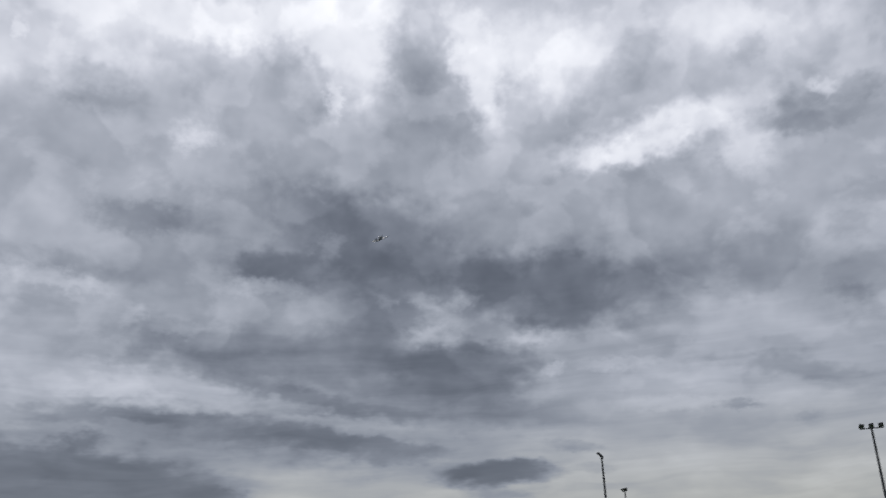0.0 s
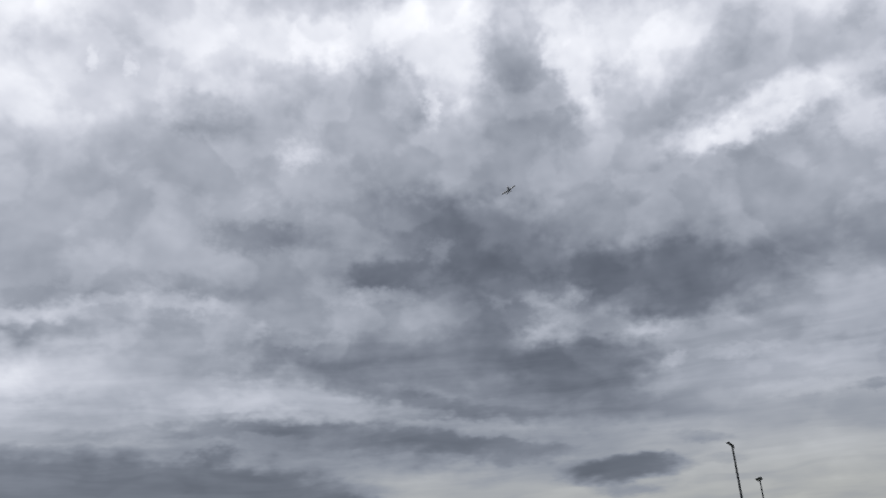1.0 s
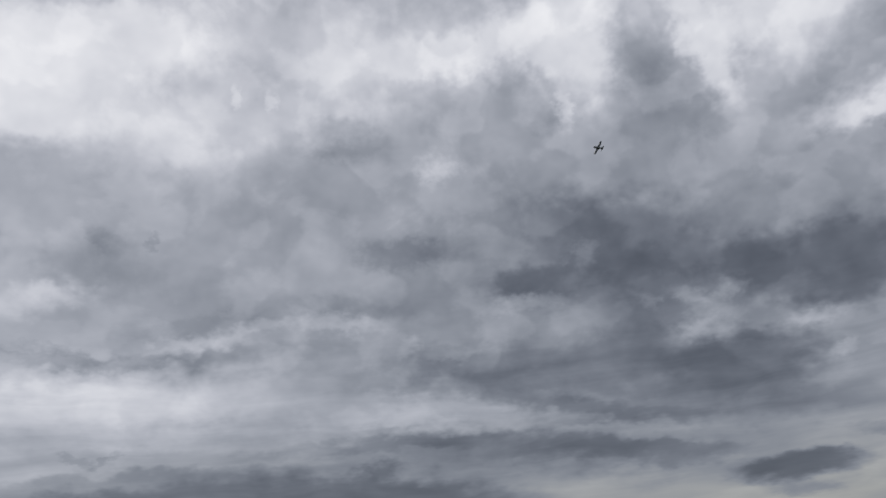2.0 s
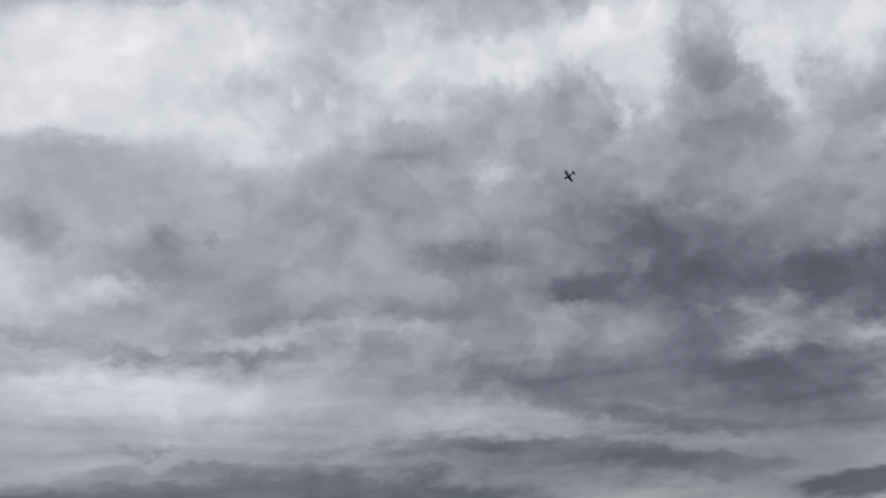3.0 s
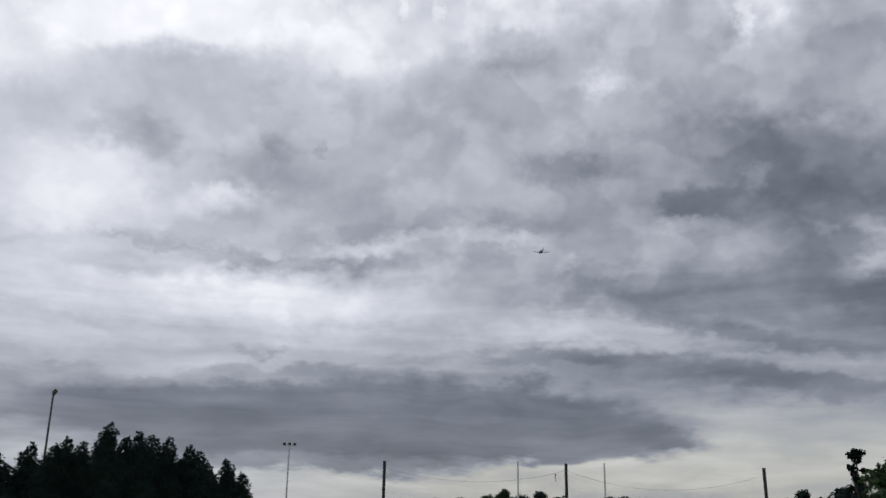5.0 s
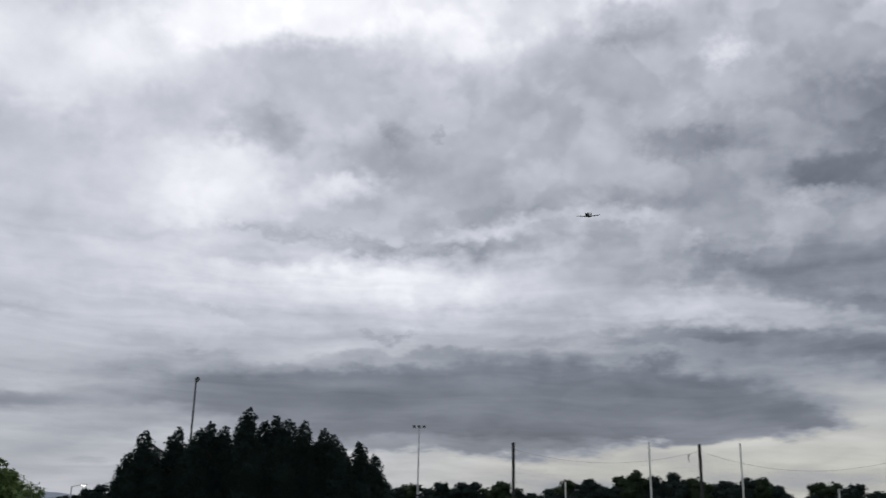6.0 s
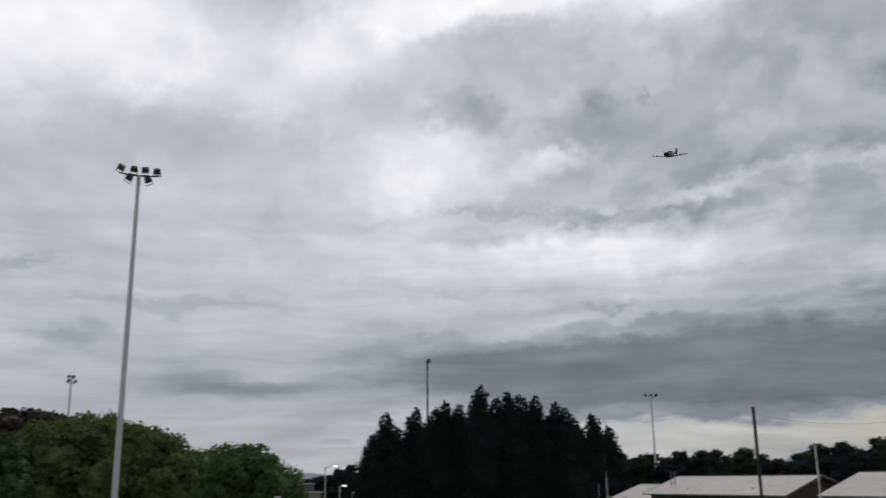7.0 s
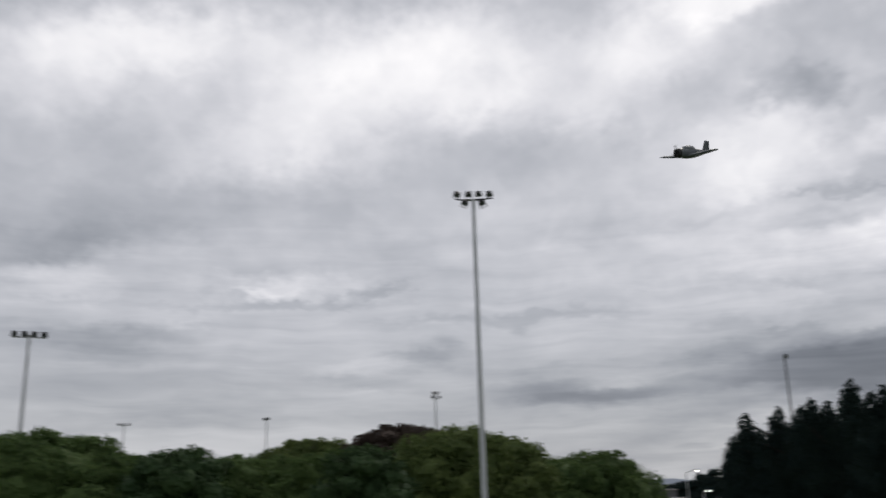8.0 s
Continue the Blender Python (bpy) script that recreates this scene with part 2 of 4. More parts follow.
wisp(-1.8, 17.7, 1.22, 0.90, 17, 0.119, 0.82)
wisp(0.4, 14.9, 2.52, 1.13, -2, 0.093, 0.82)
wisp(0.9, 17.3, 1.95, 0.61, -22, 0.060, 0.82)
wisp(3.6, 17.4, 0.61, 0.61, 29, 0.060, 0.82)
wisp(16.8, 27.5, 1.50, 1.09, -5, 0.119, 0.92)
wisp(7.1, 30.2, 0.64, 1.42, 1, 0.111, 0.82)
wisp(28.5, 32.1, 0.53, 0.63, 13, 0.076, 0.82)
wisp(5.1, 33.3, 2.37, 3.47, 0, 0.043, 1)
wisp(1.1, 32.2, 1.68, 3.32, 8, -0.043, 0.82)
wisp(8.4, 29.8, 1.27, 1.26, 2, -0.043, 0.82)
wisp(0.2, 28.3, 4.85, 1.00, 3, -0.036, 0.82)
wisp(-22.8, 30.4, 1.25, 0.90, 28, -0.058, 0.72)
wisp(-25.5, 27.7, 2.04, 1.49, 6, -0.058, 0.72)
wisp(-28.4, 26.7, 2.02, 0.95, 0, -0.079, 0.72)
wisp(-26.1, 25.4, 3.12, 0.74, -2, -0.050, 0.72)
wisp(-26.7, 27.4, 0.81, 0.58, -16, 0.085, 0.72)
wisp(-14.4, 25.8, 5.76, 0.95, 3, 0.085, 0.82)
wisp(-21.4, 25.0, 2.18, 1.60, 30, 0.102, 0.82)
wisp(-17.1, 30.8, 3.31, 2.32, 19, -0.029, 1)
wisp(-14.9, 24.3, 5.37, 0.79, 1, -0.029, 0.82)
wisp(20.0, 22.2, 3.29, 1.08, -3, -0.065, 0.67)
wisp(17.0, 22.3, 5.66, 1.10, -4, -0.036, 0.82)
wisp(24.2, 24.0, 1.08, 1.53, -46, -0.029, 0.82)
wisp(23.6, 29.1, 2.16, 0.82, 4, -0.050, 0.82)
wisp(7.2, 23.0, 3.69, 1.05, -25, -0.043, 0.82)
wisp(11.3, 19.7, 3.23, 0.96, 1, -0.058, 0.72)
wisp(8.3, 19.0, 6.40, 0.61, -4, -0.043, 0.82)
wisp(-6.9, 16.9, 3.69, 1.45, -5, -0.058, 0.72)
wisp(-1.3, 12.7, 2.26, 1.84, -3, -0.065, 0.72)
wisp(-3.5, 11.2, 3.20, 1.59, -13, -0.043, 0.82)
wisp(2.4, 16.4, 1.06, 1.14, -2, -0.050, 0.82)
wisp(25.2, 18.3, 4.12, 0.74, -7, 0.043, 0.82)
wisp(11.6, 18.3, 3.61, 0.60, 4, 0.060, 0.82)
wisp(19.8, 16.4, 1.16, 0.58, 24, 0.043, 0.82)
wisp(17.2, 15.6, 1.95, 0.50, -3, 0.043, 0.72)
wisp(-6.3, 14.7, 2.09, 0.60, 6, 0.068, 0.82)
wisp(-7.2, 12.5, 0.88, 0.48, 16, 0.068, 0.82)
wisp(-11.2, 12.6, 3.19, 0.43, -2, 0.043, 0.82)
wisp(-14.4, 9.9, 3.77, 0.50, -3, 0.043, 0.82)
wisp(-18.4, 9.5, 1.30, 0.34, -9, -0.079, 0.72)
wisp(-8.2, 7.8, 2.02, 0.35, -9, -0.058, 0.72)
wisp(-3.2, 6.6, 3.63, 0.61, 0, -0.101, 0.67)
wisp(-9.1, 6.4, 1.39, 0.34, -4, -0.043, 0.72)
wisp(-3.1, 5.1, 2.42, 0.42, -6, -0.072, 0.72)
wisp(-22.1, 8.5, 1.03, 0.33, -6, -0.036, 0.72)
wisp(22.1, 8.9, 1.17, 0.59, 6, -0.058, 0.72)
wisp(6.8, 9.9, 6.74, 0.35, -7, 0.043, 0.82)
wisp(18.9, 11.5, 7.31, 0.56, -5, 0.034, 0.92)
wisp(3.2, 8.3, 5.17, 0.43, -10, -0.043, 0.72)
wisp(13.1, 10.1, 5.74, 0.58, -4, -0.029, 0.82)
wisp(-25.9, 15.2, 1.40, 0.63, -10, -0.043, 0.72)
wisp(-28.1, 20.9, 2.04, 0.62, -8, -0.036, 0.72)
wisp(-27.1, 19.4, 2.06, 0.48, -12, -0.029, 0.72)
wisp(6.8, 14.4, 1.60, 1.60, -1, 0.034, 0.92)
wisp(11.2, 15.4, 2.74, 1.99, 11, -0.029, 0.92)
wisp(-13.5, 14.0, 2.29, 0.99, -37, -0.029, 0.92)
wisp(44.0, 33.6, 6.88, 3.26, 9, 0.043, 1)
wisp(31.1, 32.4, 0.43, 0.70, 1, 0.060, 0.82)
wisp(32.8, 36.8, 4.19, 0.98, -7, -0.043, 0.92)
wisp(39.7, 23.4, 1.34, 0.68, -39, -0.025, 0.72)
wisp(36.5, 23.3, 0.58, 0.35, 43, -0.050, 0.72)
wisp(42.9, 20.0, 2.52, 0.71, -3, 0.043, 0.92)
wisp(34.2, 17.1, 3.81, 0.59, 4, 0.043, 0.92)
wisp(29.8, 18.1, 2.84, 0.44, 6, 0.043, 0.92)
wisp(24.2, 18.1, 2.50, 0.69, -4, 0.034, 0.82)
wisp(41.3, 15.8, 6.03, 0.52, -5, -0.043, 0.82)
wisp(43.9, 16.5, 4.12, 0.33, -5, -0.036, 0.72)
wisp(40.3, 10.2, 1.36, 0.25, -17, -0.050, 0.72)
wisp(38.7, 10.3, 1.12, 0.26, 30, -0.050, 0.72)
wisp(39.5, 9.6, 1.76, 0.33, 3, -0.036, 0.82)
wisp(21.7, 8.7, 1.42, 0.62, 15, -0.058, 0.72)
wisp(10.2, 10.5, 11.66, 0.58, -7, -0.029, 0.82)
wisp(6.9, 8.9, 7.56, 0.42, -7, -0.029, 0.82)
wisp(2.6, 33.7, 1.12, 2.28, -5, -0.029, 0.92)
wisp(10.4, 32.7, 1.58, 2.34, -10, -0.036, 0.92)
wisp(19.2, 34.3, 1.99, 1.01, -15, 0.051, 0.92)
wisp(14.0, 34.5, 2.38, 1.01, -8, 0.051, 0.92)
wisp(18.2, 5.8, 4.96, 1.25, -12, -0.072, 0.72)
wisp(14.1, 4.9, 1.92, 0.34, -3, -0.072, 0.72)
wisp(36.2, 9.2, 4.80, 0.44, -1, -0.036, 0.82)
wisp(43.2, 8.2, 7.65, 0.58, 3, -0.029, 0.82)
wisp(26.7, 6.1, 7.99, 1.03, 1, -0.043, 0.92)
wisp(34.2, 3.3, 7.88, 0.50, 6, -0.043, 0.72)
wisp(16.3, 10.1, 5.74, 0.51, -6, -0.029, 0.82)
wisp(11.1, 12.0, 7.30, 0.85, -19, -0.043, 0.82)
wisp(20.1, 13.8, 4.75, 0.80, -11, -0.043, 0.82)
wisp(9.0, 16.0, 2.23, 1.61, -5, 0.034, 0.92)
wisp(12.8, 15.9, 1.57, 1.41, -4, -0.029, 0.92)
wisp(32.9, 18.2, 5.29, 0.61, 7, -0.036, 0.72)
wisp(38.1, 15.9, 3.68, 0.52, 6, -0.043, 0.72)
wisp(41.8, 16.5, 3.22, 0.36, -11, -0.036, 0.72)
wisp(47.2, 23.0, 1.93, 1.17, -23, -0.025, 0.82)
wisp(40.1, 23.4, 1.17, 0.48, -36, -0.029, 0.82)
wisp(39.2, 21.3, 3.65, 1.04, -6, -0.018, 0.92)
wisp(48.7, 11.4, 8.08, 0.42, -0, -0.022, 0.82)
wisp(32.7, 12.8, 10.15, 1.06, 2, 0.034, 1)
wisp(47.3, 14.2, 9.35, 0.78, 2, 0.025, 1)
wisp(23.5, 4.2, 9.84, 0.27, 3, 0.051, 0.82)
wisp(59.7, 21.4, 1.58, 1.62, 7, -0.036, 0.92)
wisp(56.5, 27.8, 1.93, 1.16, -23, -0.050, 0.82)
wisp(46.3, 28.5, 3.25, 1.15, 2, -0.036, 0.92)
wisp(68.4, 24.8, 6.90, 1.77, 23, 0.043, 1)
wisp(23.7, 17.9, 5.49, 1.16, -5, 0.043, 0.92)
wisp(50.7, 8.6, 2.47, 0.44, -3, -0.043, 0.82)
wisp(61.7, 4.7, 7.16, 1.13, 8, -0.036, 1)
wisp(55.3, 7.7, 5.77, 0.59, 13, -0.029, 0.82)
wisp(51.0, 6.1, 5.91, 0.43, 7, -0.029, 0.82)
wisp(64.6, 7.2, 5.26, 0.49, 4, -0.022, 0.82)
wisp(51.7, 19.0, 5.18, 2.01, 4, 0.034, 1)
wisp(44.0, 13.9, 10.19, 0.82, 1, 0.025, 1)
wisp(34.7, 11.0, 7.96, 0.48, -4, 0.025, 0.92)
wisp(75.3, 24.9, 10.03, 2.37, 4, 0.043, 1)
wisp(93.8, 21.2, 8.99, 2.25, 12, -0.029, 1)
wisp(95.0, 15.3, 7.06, 1.51, 10, -0.036, 1)
wisp(82.8, 12.7, 2.85, 0.68, 6, 0.051, 0.82)
wisp(96.8, 13.2, 3.16, 0.56, 4, 0.051, 0.82)
wisp(83.5, 11.5, 8.65, 0.32, 1, -0.036, 0.72)
wisp(76.2, 12.5, 2.92, 0.45, 9, -0.050, 0.82)
wisp(77.3, 7.7, 4.50, 0.52, 4, 0.051, 0.82)
wisp(77.7, 6.7, 4.81, 0.60, -6, -0.050, 0.82)
wisp(73.7, 8.3, 2.11, 0.44, -1, -0.029, 0.82)
wisp(63.0, 5.4, 5.87, 0.51, 0, -0.036, 0.82)
wisp(61.9, 6.1, 2.42, 0.43, 2, 0.043, 0.82)
wisp(58.0, 3.7, 3.76, 0.49, 2, -0.043, 0.82)
wisp(57.1, 2.1, 1.18, 0.30, -2, -0.043, 0.82)
wisp(54.2, 8.0, 8.08, 1.15, 4, -0.029, 1)
wisp(49.3, 8.0, 4.16, 1.11, 6, -0.036, 0.82)
wisp(52.5, 22.4, 4.31, 0.99, 6, -0.036, 0.92)
wisp(47.6, 16.5, 4.08, 0.34, -4, -0.043, 0.82)
wisp(50.8, 11.5, 5.30, 0.34, -12, -0.022, 0.82)
wisp(92.6, 8.3, 4.31, 0.61, 1, -0.036, 0.92)
wisp(88.7, 10.3, 2.25, 0.47, 12, 0.034, 0.82)
wisp(80.8, 26.3, 2.32, 1.19, -59, -0.022, 1)
cloud(38, 31, 13, 5, 0, 0.065, 1)
cloud(19, 20, 8, 5, 0, -0.055, 1)
cloud(-2, 32, 20, 4.5, 0, 0.055, 1)
cloud(5, 14, 9, 6, 0, -0.04, 1)
cloud(37, 8.5, 12, 0.9, 1, -0.085, 0.5)
cloud(27, 7.9, 8, 0.8, -3, -0.05, 0.5)
cloud(33, 6.4, 16, 1.9, 0, -0.03, 0.6)
cloud(68, 17.5, 7, 2.5, 5, 0.04, 1)
cloud(54, 28, 8, 4, 0, 0.03, 1)
cloud(70, 6, 9, 3, 0, -0.045, 1)
cloud(34, 2.6, 7, 1.4, 0, -0.035, 1)
cloud(43, 20.5, 4, 2, 0, -0.035, 1)
tone = W.math("SMOOTH_MIN", W.math("SMOOTH_MAX", tone, 0.41, 0.10), 0.87, 0.12)
billow = W.math("SUBTRACT", W.noise(deck, 0.16, 4.0, 0.42, 0.3), 0.5)
lumps = W.math("SUBTRACT", W.noise(W.vmath("ADD", deck, (40, 7, 3)), 0.52, 2.0, 0.42, 0.1), 0.5)
busy = W.remap(azim, 22, 62, 0.115, 0.06, True)
tone = W.math("ADD", tone, W.math("MULTIPLY", billow, W.remap(azim, 45, 75, 0.125, 0.085, True)))
calm = W.remap(elev, 7, 16, 0.35, 1.0, True)
tone = W.math("ADD", tone, W.math("MULTIPLY", W.math("MULTIPLY", lumps, busy), calm))
# long thin streaks low in the sky
streak = W.vmath("MULTIPLY", W.vmath("ADD", true_way, W.vmath("MULTIPLY", warp_a, (3.0, 1.6, 0))), (0.075, 0.85, 1))
streak = W.math("SUBTRACT", W.noise(streak, 1.0, 4.0, 0.55, 0.35), 0.5)
tone = W.math("ADD", tone, W.math("MULTIPLY", streak, W.remap(elev, 10, 22, 0.17, 0.0, True)))
# heaps with firmer rims
heap = W.noise(W.vmath("ADD", deck, (11, 63, 9)), 0.21, 5.0, 0.5, 0.2)
heap = W.math("SUBTRACT", W.remap(heap, 0.47, 0.57, 0.0, 1.0, True), 0.5)
heap = W.math("MULTIPLY", heap, calm)
tone = W.math("ADD", tone, W.math("MULTIPLY", heap, W.remap(azim, 22, 62, 0.046, 0.014, True)))
light = W.math("POWER", tone, 2.2)
cool = W.ramp(tone, [(0.36, (0.85, 0.955, 1.20)), (0.55, (0.90, 0.975, 1.14)), (0.75, (0.95, 0.985, 1.10)), (0.95, (0.99, 1.0, 1.04))])
warm = W.math("MULTIPLY", W.remap(elev, 1.0, 12.0, 1.0, 0.0, True), W.remap(azim, 22, 50, 1.0, 0.15, True))
warm = W.math("MULTIPLY", warm, W.remap(tone, 0.50, 0.64, 0.0, 1.0, True))
cool = W.add("ShaderNodeMix", {0: warm, 6: cool, 7: (0.985, 1.0, 0.955, 1)}, data_type="RGBA").outputs[2]
glow = W.vmath("SCALE", cool)
wt.links.new(light, glow.node.inputs["Scale"])
cover = W.add("ShaderNodeBackground", {0: glow, 1: 1.0})
clear = W.add("ShaderNodeTexSky", sky_type="NISHITA", sun_disc=False, sun_elevation=radians(SUN_EL), sun_rotation=radians(-SUN_AZ))
blue = W.add("ShaderNodeBackground", {0: clear.outputs[0], 1: 0.08})
both = W.add("ShaderNodeMixShader", {0: 0.97, 1: blue.outputs[0], 2: cover.outputs[0]})
W.add("ShaderNodeOutputWorld", {0: both.outputs[0]})


# ---- materials ----
def material(name):
    m = bpy.data.materials.new(name)
    m.use_nodes = True
    n = Nodes(m.node_tree)
    return m, n, m.node_tree.nodes["Principled BSDF"]


def mottled(name, low, high, scale=3.0, rough=0.8, metal=0.0, bump=0.0, bump_scale=40.0, spread=0.0):
    """A surface whose colour varies at two scales, with fine relief; spread varies it from piece to piece."""
    m, n, b = material(name)
    where = n.add("ShaderNodeTexCoord").outputs["Object"]
    big = n.noise(where, scale, 5.0, 0.6)
    fine = n.noise(where, scale * 9, 3.0, 0.6)
    fac = n.math("ADD", n.math("MULTIPLY", big, 0.65), n.math("MULTIPLY", fine, 0.35))
    if spread:
        isle = n.add("ShaderNodeNewGeometry").outputs["Random Per Island"]
        fac = n.math("ADD", fac, n.math("MULTIPLY", n.math("SUBTRACT", isle, 0.5), spread))
    n.tree.links.new(n.ramp(fac, [(0.3, low), (0.7, high)]), b.inputs["Base Color"])
    b.inputs["Roughness"].default_value, b.inputs["Metallic"].default_value = rough, metal
    if bump:
        h = n.add("ShaderNodeBump", {"Height": n.noise(where, bump_scale, 4.0), "Strength": bump, "Distance": 0.02})
        n.tree.links.new(h.outputs[0], b.inputs["Normal"])
    return m


def leafy(mat, share=0.3):
    """Lets some light through the leaves."""
    n = Nodes(mat.node_tree)
    b = mat.node_tree.nodes["Principled BSDF"]
    thin = n.add("ShaderNodeBsdfTranslucent", {0: b.inputs["Base Color"].links[0].from_socket})
    b.inputs["Specular IOR Level"].default_value = 0.1
    mix = n.add("ShaderNodeMixShader", {0: share, 1: b.outputs[0], 2: thin.outputs[0]})
    mat.node_tree.links.new(mix.outputs[0], mat.node_tree.nodes["Material Output"].inputs[0])


GRASS = mottled("grass", (0.035, 0.06, 0.018), (0.08, 0.11, 0.035), 0.3, 0.9, 0, 0.6, 30)
STEEL = mottled("galvanised_steel", (0.50, 0.51, 0.53), (0.66, 0.67, 0.69), 6, 0.5, 0.15)
DARK_STEEL = mottled("dark_painted_steel", (0.045, 0.047, 0.05), (0.085, 0.088, 0.092), 6, 0.55, 0.15)
LAMP_BODY = mottled("dark_lamp_housing", (0.02, 0.02, 0.022), (0.045, 0.045, 0.05), 8, 0.5, 0.2)
DARK_LEAF = mottled("dark_needles", (0.014, 0.025, 0.024), (0.028, 0.045, 0.039), 0.8, 0.9, 0, 0, 40, 0.25)
LEAF = mottled("green_leaves", (0.066, 0.118, 0.042), (0.155, 0.225, 0.078), 0.35, 0.55, 0, 0, 40, 0.25)
DARK_BARK = mottled("dark_bark", (0.012, 0.011, 0.010), (0.03, 0.026, 0.022), 4, 0.95, 0, 0.8, 30)
BARK = mottled("bark", (0.06, 0.045, 0.035), (0.13, 0.10, 0.08), 4, 0.95, 0, 0.8, 30)


# ---- building helpers ----
def part(name, bm, mat, parent=None, label=""):
    me = bpy.data.meshes.new(name)
    bm.to_mesh(me)
    bm.free()
    me.materials.append(mat)
    ob = new(name, me)
    if parent:
        ob.parent = parent
    if label:
        ob["label"] = label
    return ob


def tube(bm, a, b, ra, rb, sides=10, caps=True):
    """A tapered round bar from a to b."""
    a, b = Vector(a), Vector(b)
    turn = (b - a).to_track_quat("Z", "Y").to_matrix().to_4x4()
    m = Matrix.Translation((a + b) / 2) @ turn
    bmesh.ops.create_cone(bm, cap_ends=caps, segments=sides, radius1=ra, radius2=rb, depth=(b - a).length, matrix=m)


# ---- ground ----
bm = bmesh.new()
bmesh.ops.create_grid(bm, x_segments=60, y_segments=60, size=4500)
ground = tagged(part("ground", bm, GRASS), "short green playing-field grass", "ground", kind="structure")


def box(bm, sx, sy, sz, m, bevel=0.0):
    r = bmesh.ops.create_cube(bm, size=1.0, matrix=m @ Matrix.Diagonal((sx, sy, sz, 1)))
    if bevel:
        edges = {e for v in r["verts"] for e in v.link_edges}
        bmesh.ops.bevel(bm, geom=list(edges), offset=bevel, segments=2, affect="EDGES")


def mesh_part(name, verts, faces, mat, parent=None, label="", smooth=False):
    me = bpy.data.meshes.new(name)
    me.from_pydata(verts, [], faces)
    me.materials.append(mat)
    if smooth:
        me.shade_smooth()
    ob = new(name, me)
    if parent:
        ob.parent = parent
    if label:
        ob["label"] = label
    return ob


def thing(name, where, label, category, group="", turn=0.0):
    ob = new(name)
    ob.matrix_basis = Matrix.Translation(where) @ pose(0, 0, 0, 0, 0, turn)
    return tagged(ob, label, category, group)


# ---- distant hill ----
verts, faces = [], []
rng = np.random.default_rng(5)
for i in range(61):
    az = 40 + i * 0.6
    h = 12 + 9 * math.exp(-((az - 58.8) / 0.9) ** 2) + 6 * math.exp(-((az - 61.5) / 2.0) ** 2) + 1.2 * noise.noise((az * 0.9, 0, 0))
    for d, z in ((3300, -2), (3500, h * 0.75), (3700, h), (4100, -2)):
        verts.append(polar(az, d, z))
for i in range(60):
    for j in range(3):
        a = i * 4 + j
        faces.append((a, a + 1, a + 5, a + 4))
# the haze of distance is put into the hill's blue-grey base colour
HILL = mottled("hill_painted_haze", (0.16, 0.19, 0.24), (0.21, 0.25, 0.31), 0.004, 0.95)
hill = tagged(mesh_part("hill", verts, faces, HILL), "hill on the horizon, its distance haze painted in blue-grey", "hill", kind="structure")


# ---- floodlight poles ----
def flood(parent, m, width=0.36):
    """One floodlight: a finned housing with a visor, a glass front and a fork."""
    bm = bmesh.new()
    box(bm, width, 0.16, width * 0.95, m, 0.02)
    for i in range(5):
        box(bm, width * 0.8, 0.05, 0.012, m @ pose(0, -0.1, (i - 2) * width * 0.17))
    box(bm, width * 1.04, 0.14, 0.015, m @ pose(0, 0.12, width * 0.49, -12))
    f = part("floodlight", bm, LAMP_BODY, parent)
    bm = bmesh.new()
    box(bm, width * 0.86, 0.012, width * 0.8, m @ pose(0, 0.086, 0))
    part("lens", bm, LENS, f, "clear unlit glass front")
    bm = bmesh.new()
    for s in (-1, 1):
        box(bm, 0.02, 0.05, 0.24, m @ pose(s * (width / 2 + 0.012), 0, -0.11), 0.004)
    box(bm, width + 0.05, 0.05, 0.02, m @ pose(0, 0, -0.235), 0.004)
    part("fork", bm, LAMP_BODY, f)


LENS, ln, lb = material("lamp_glass")
lb.inputs["Base Color"].default_value, lb.inputs["Roughness"].default_value = (0.12, 0.13, 0.14, 1), 0.08


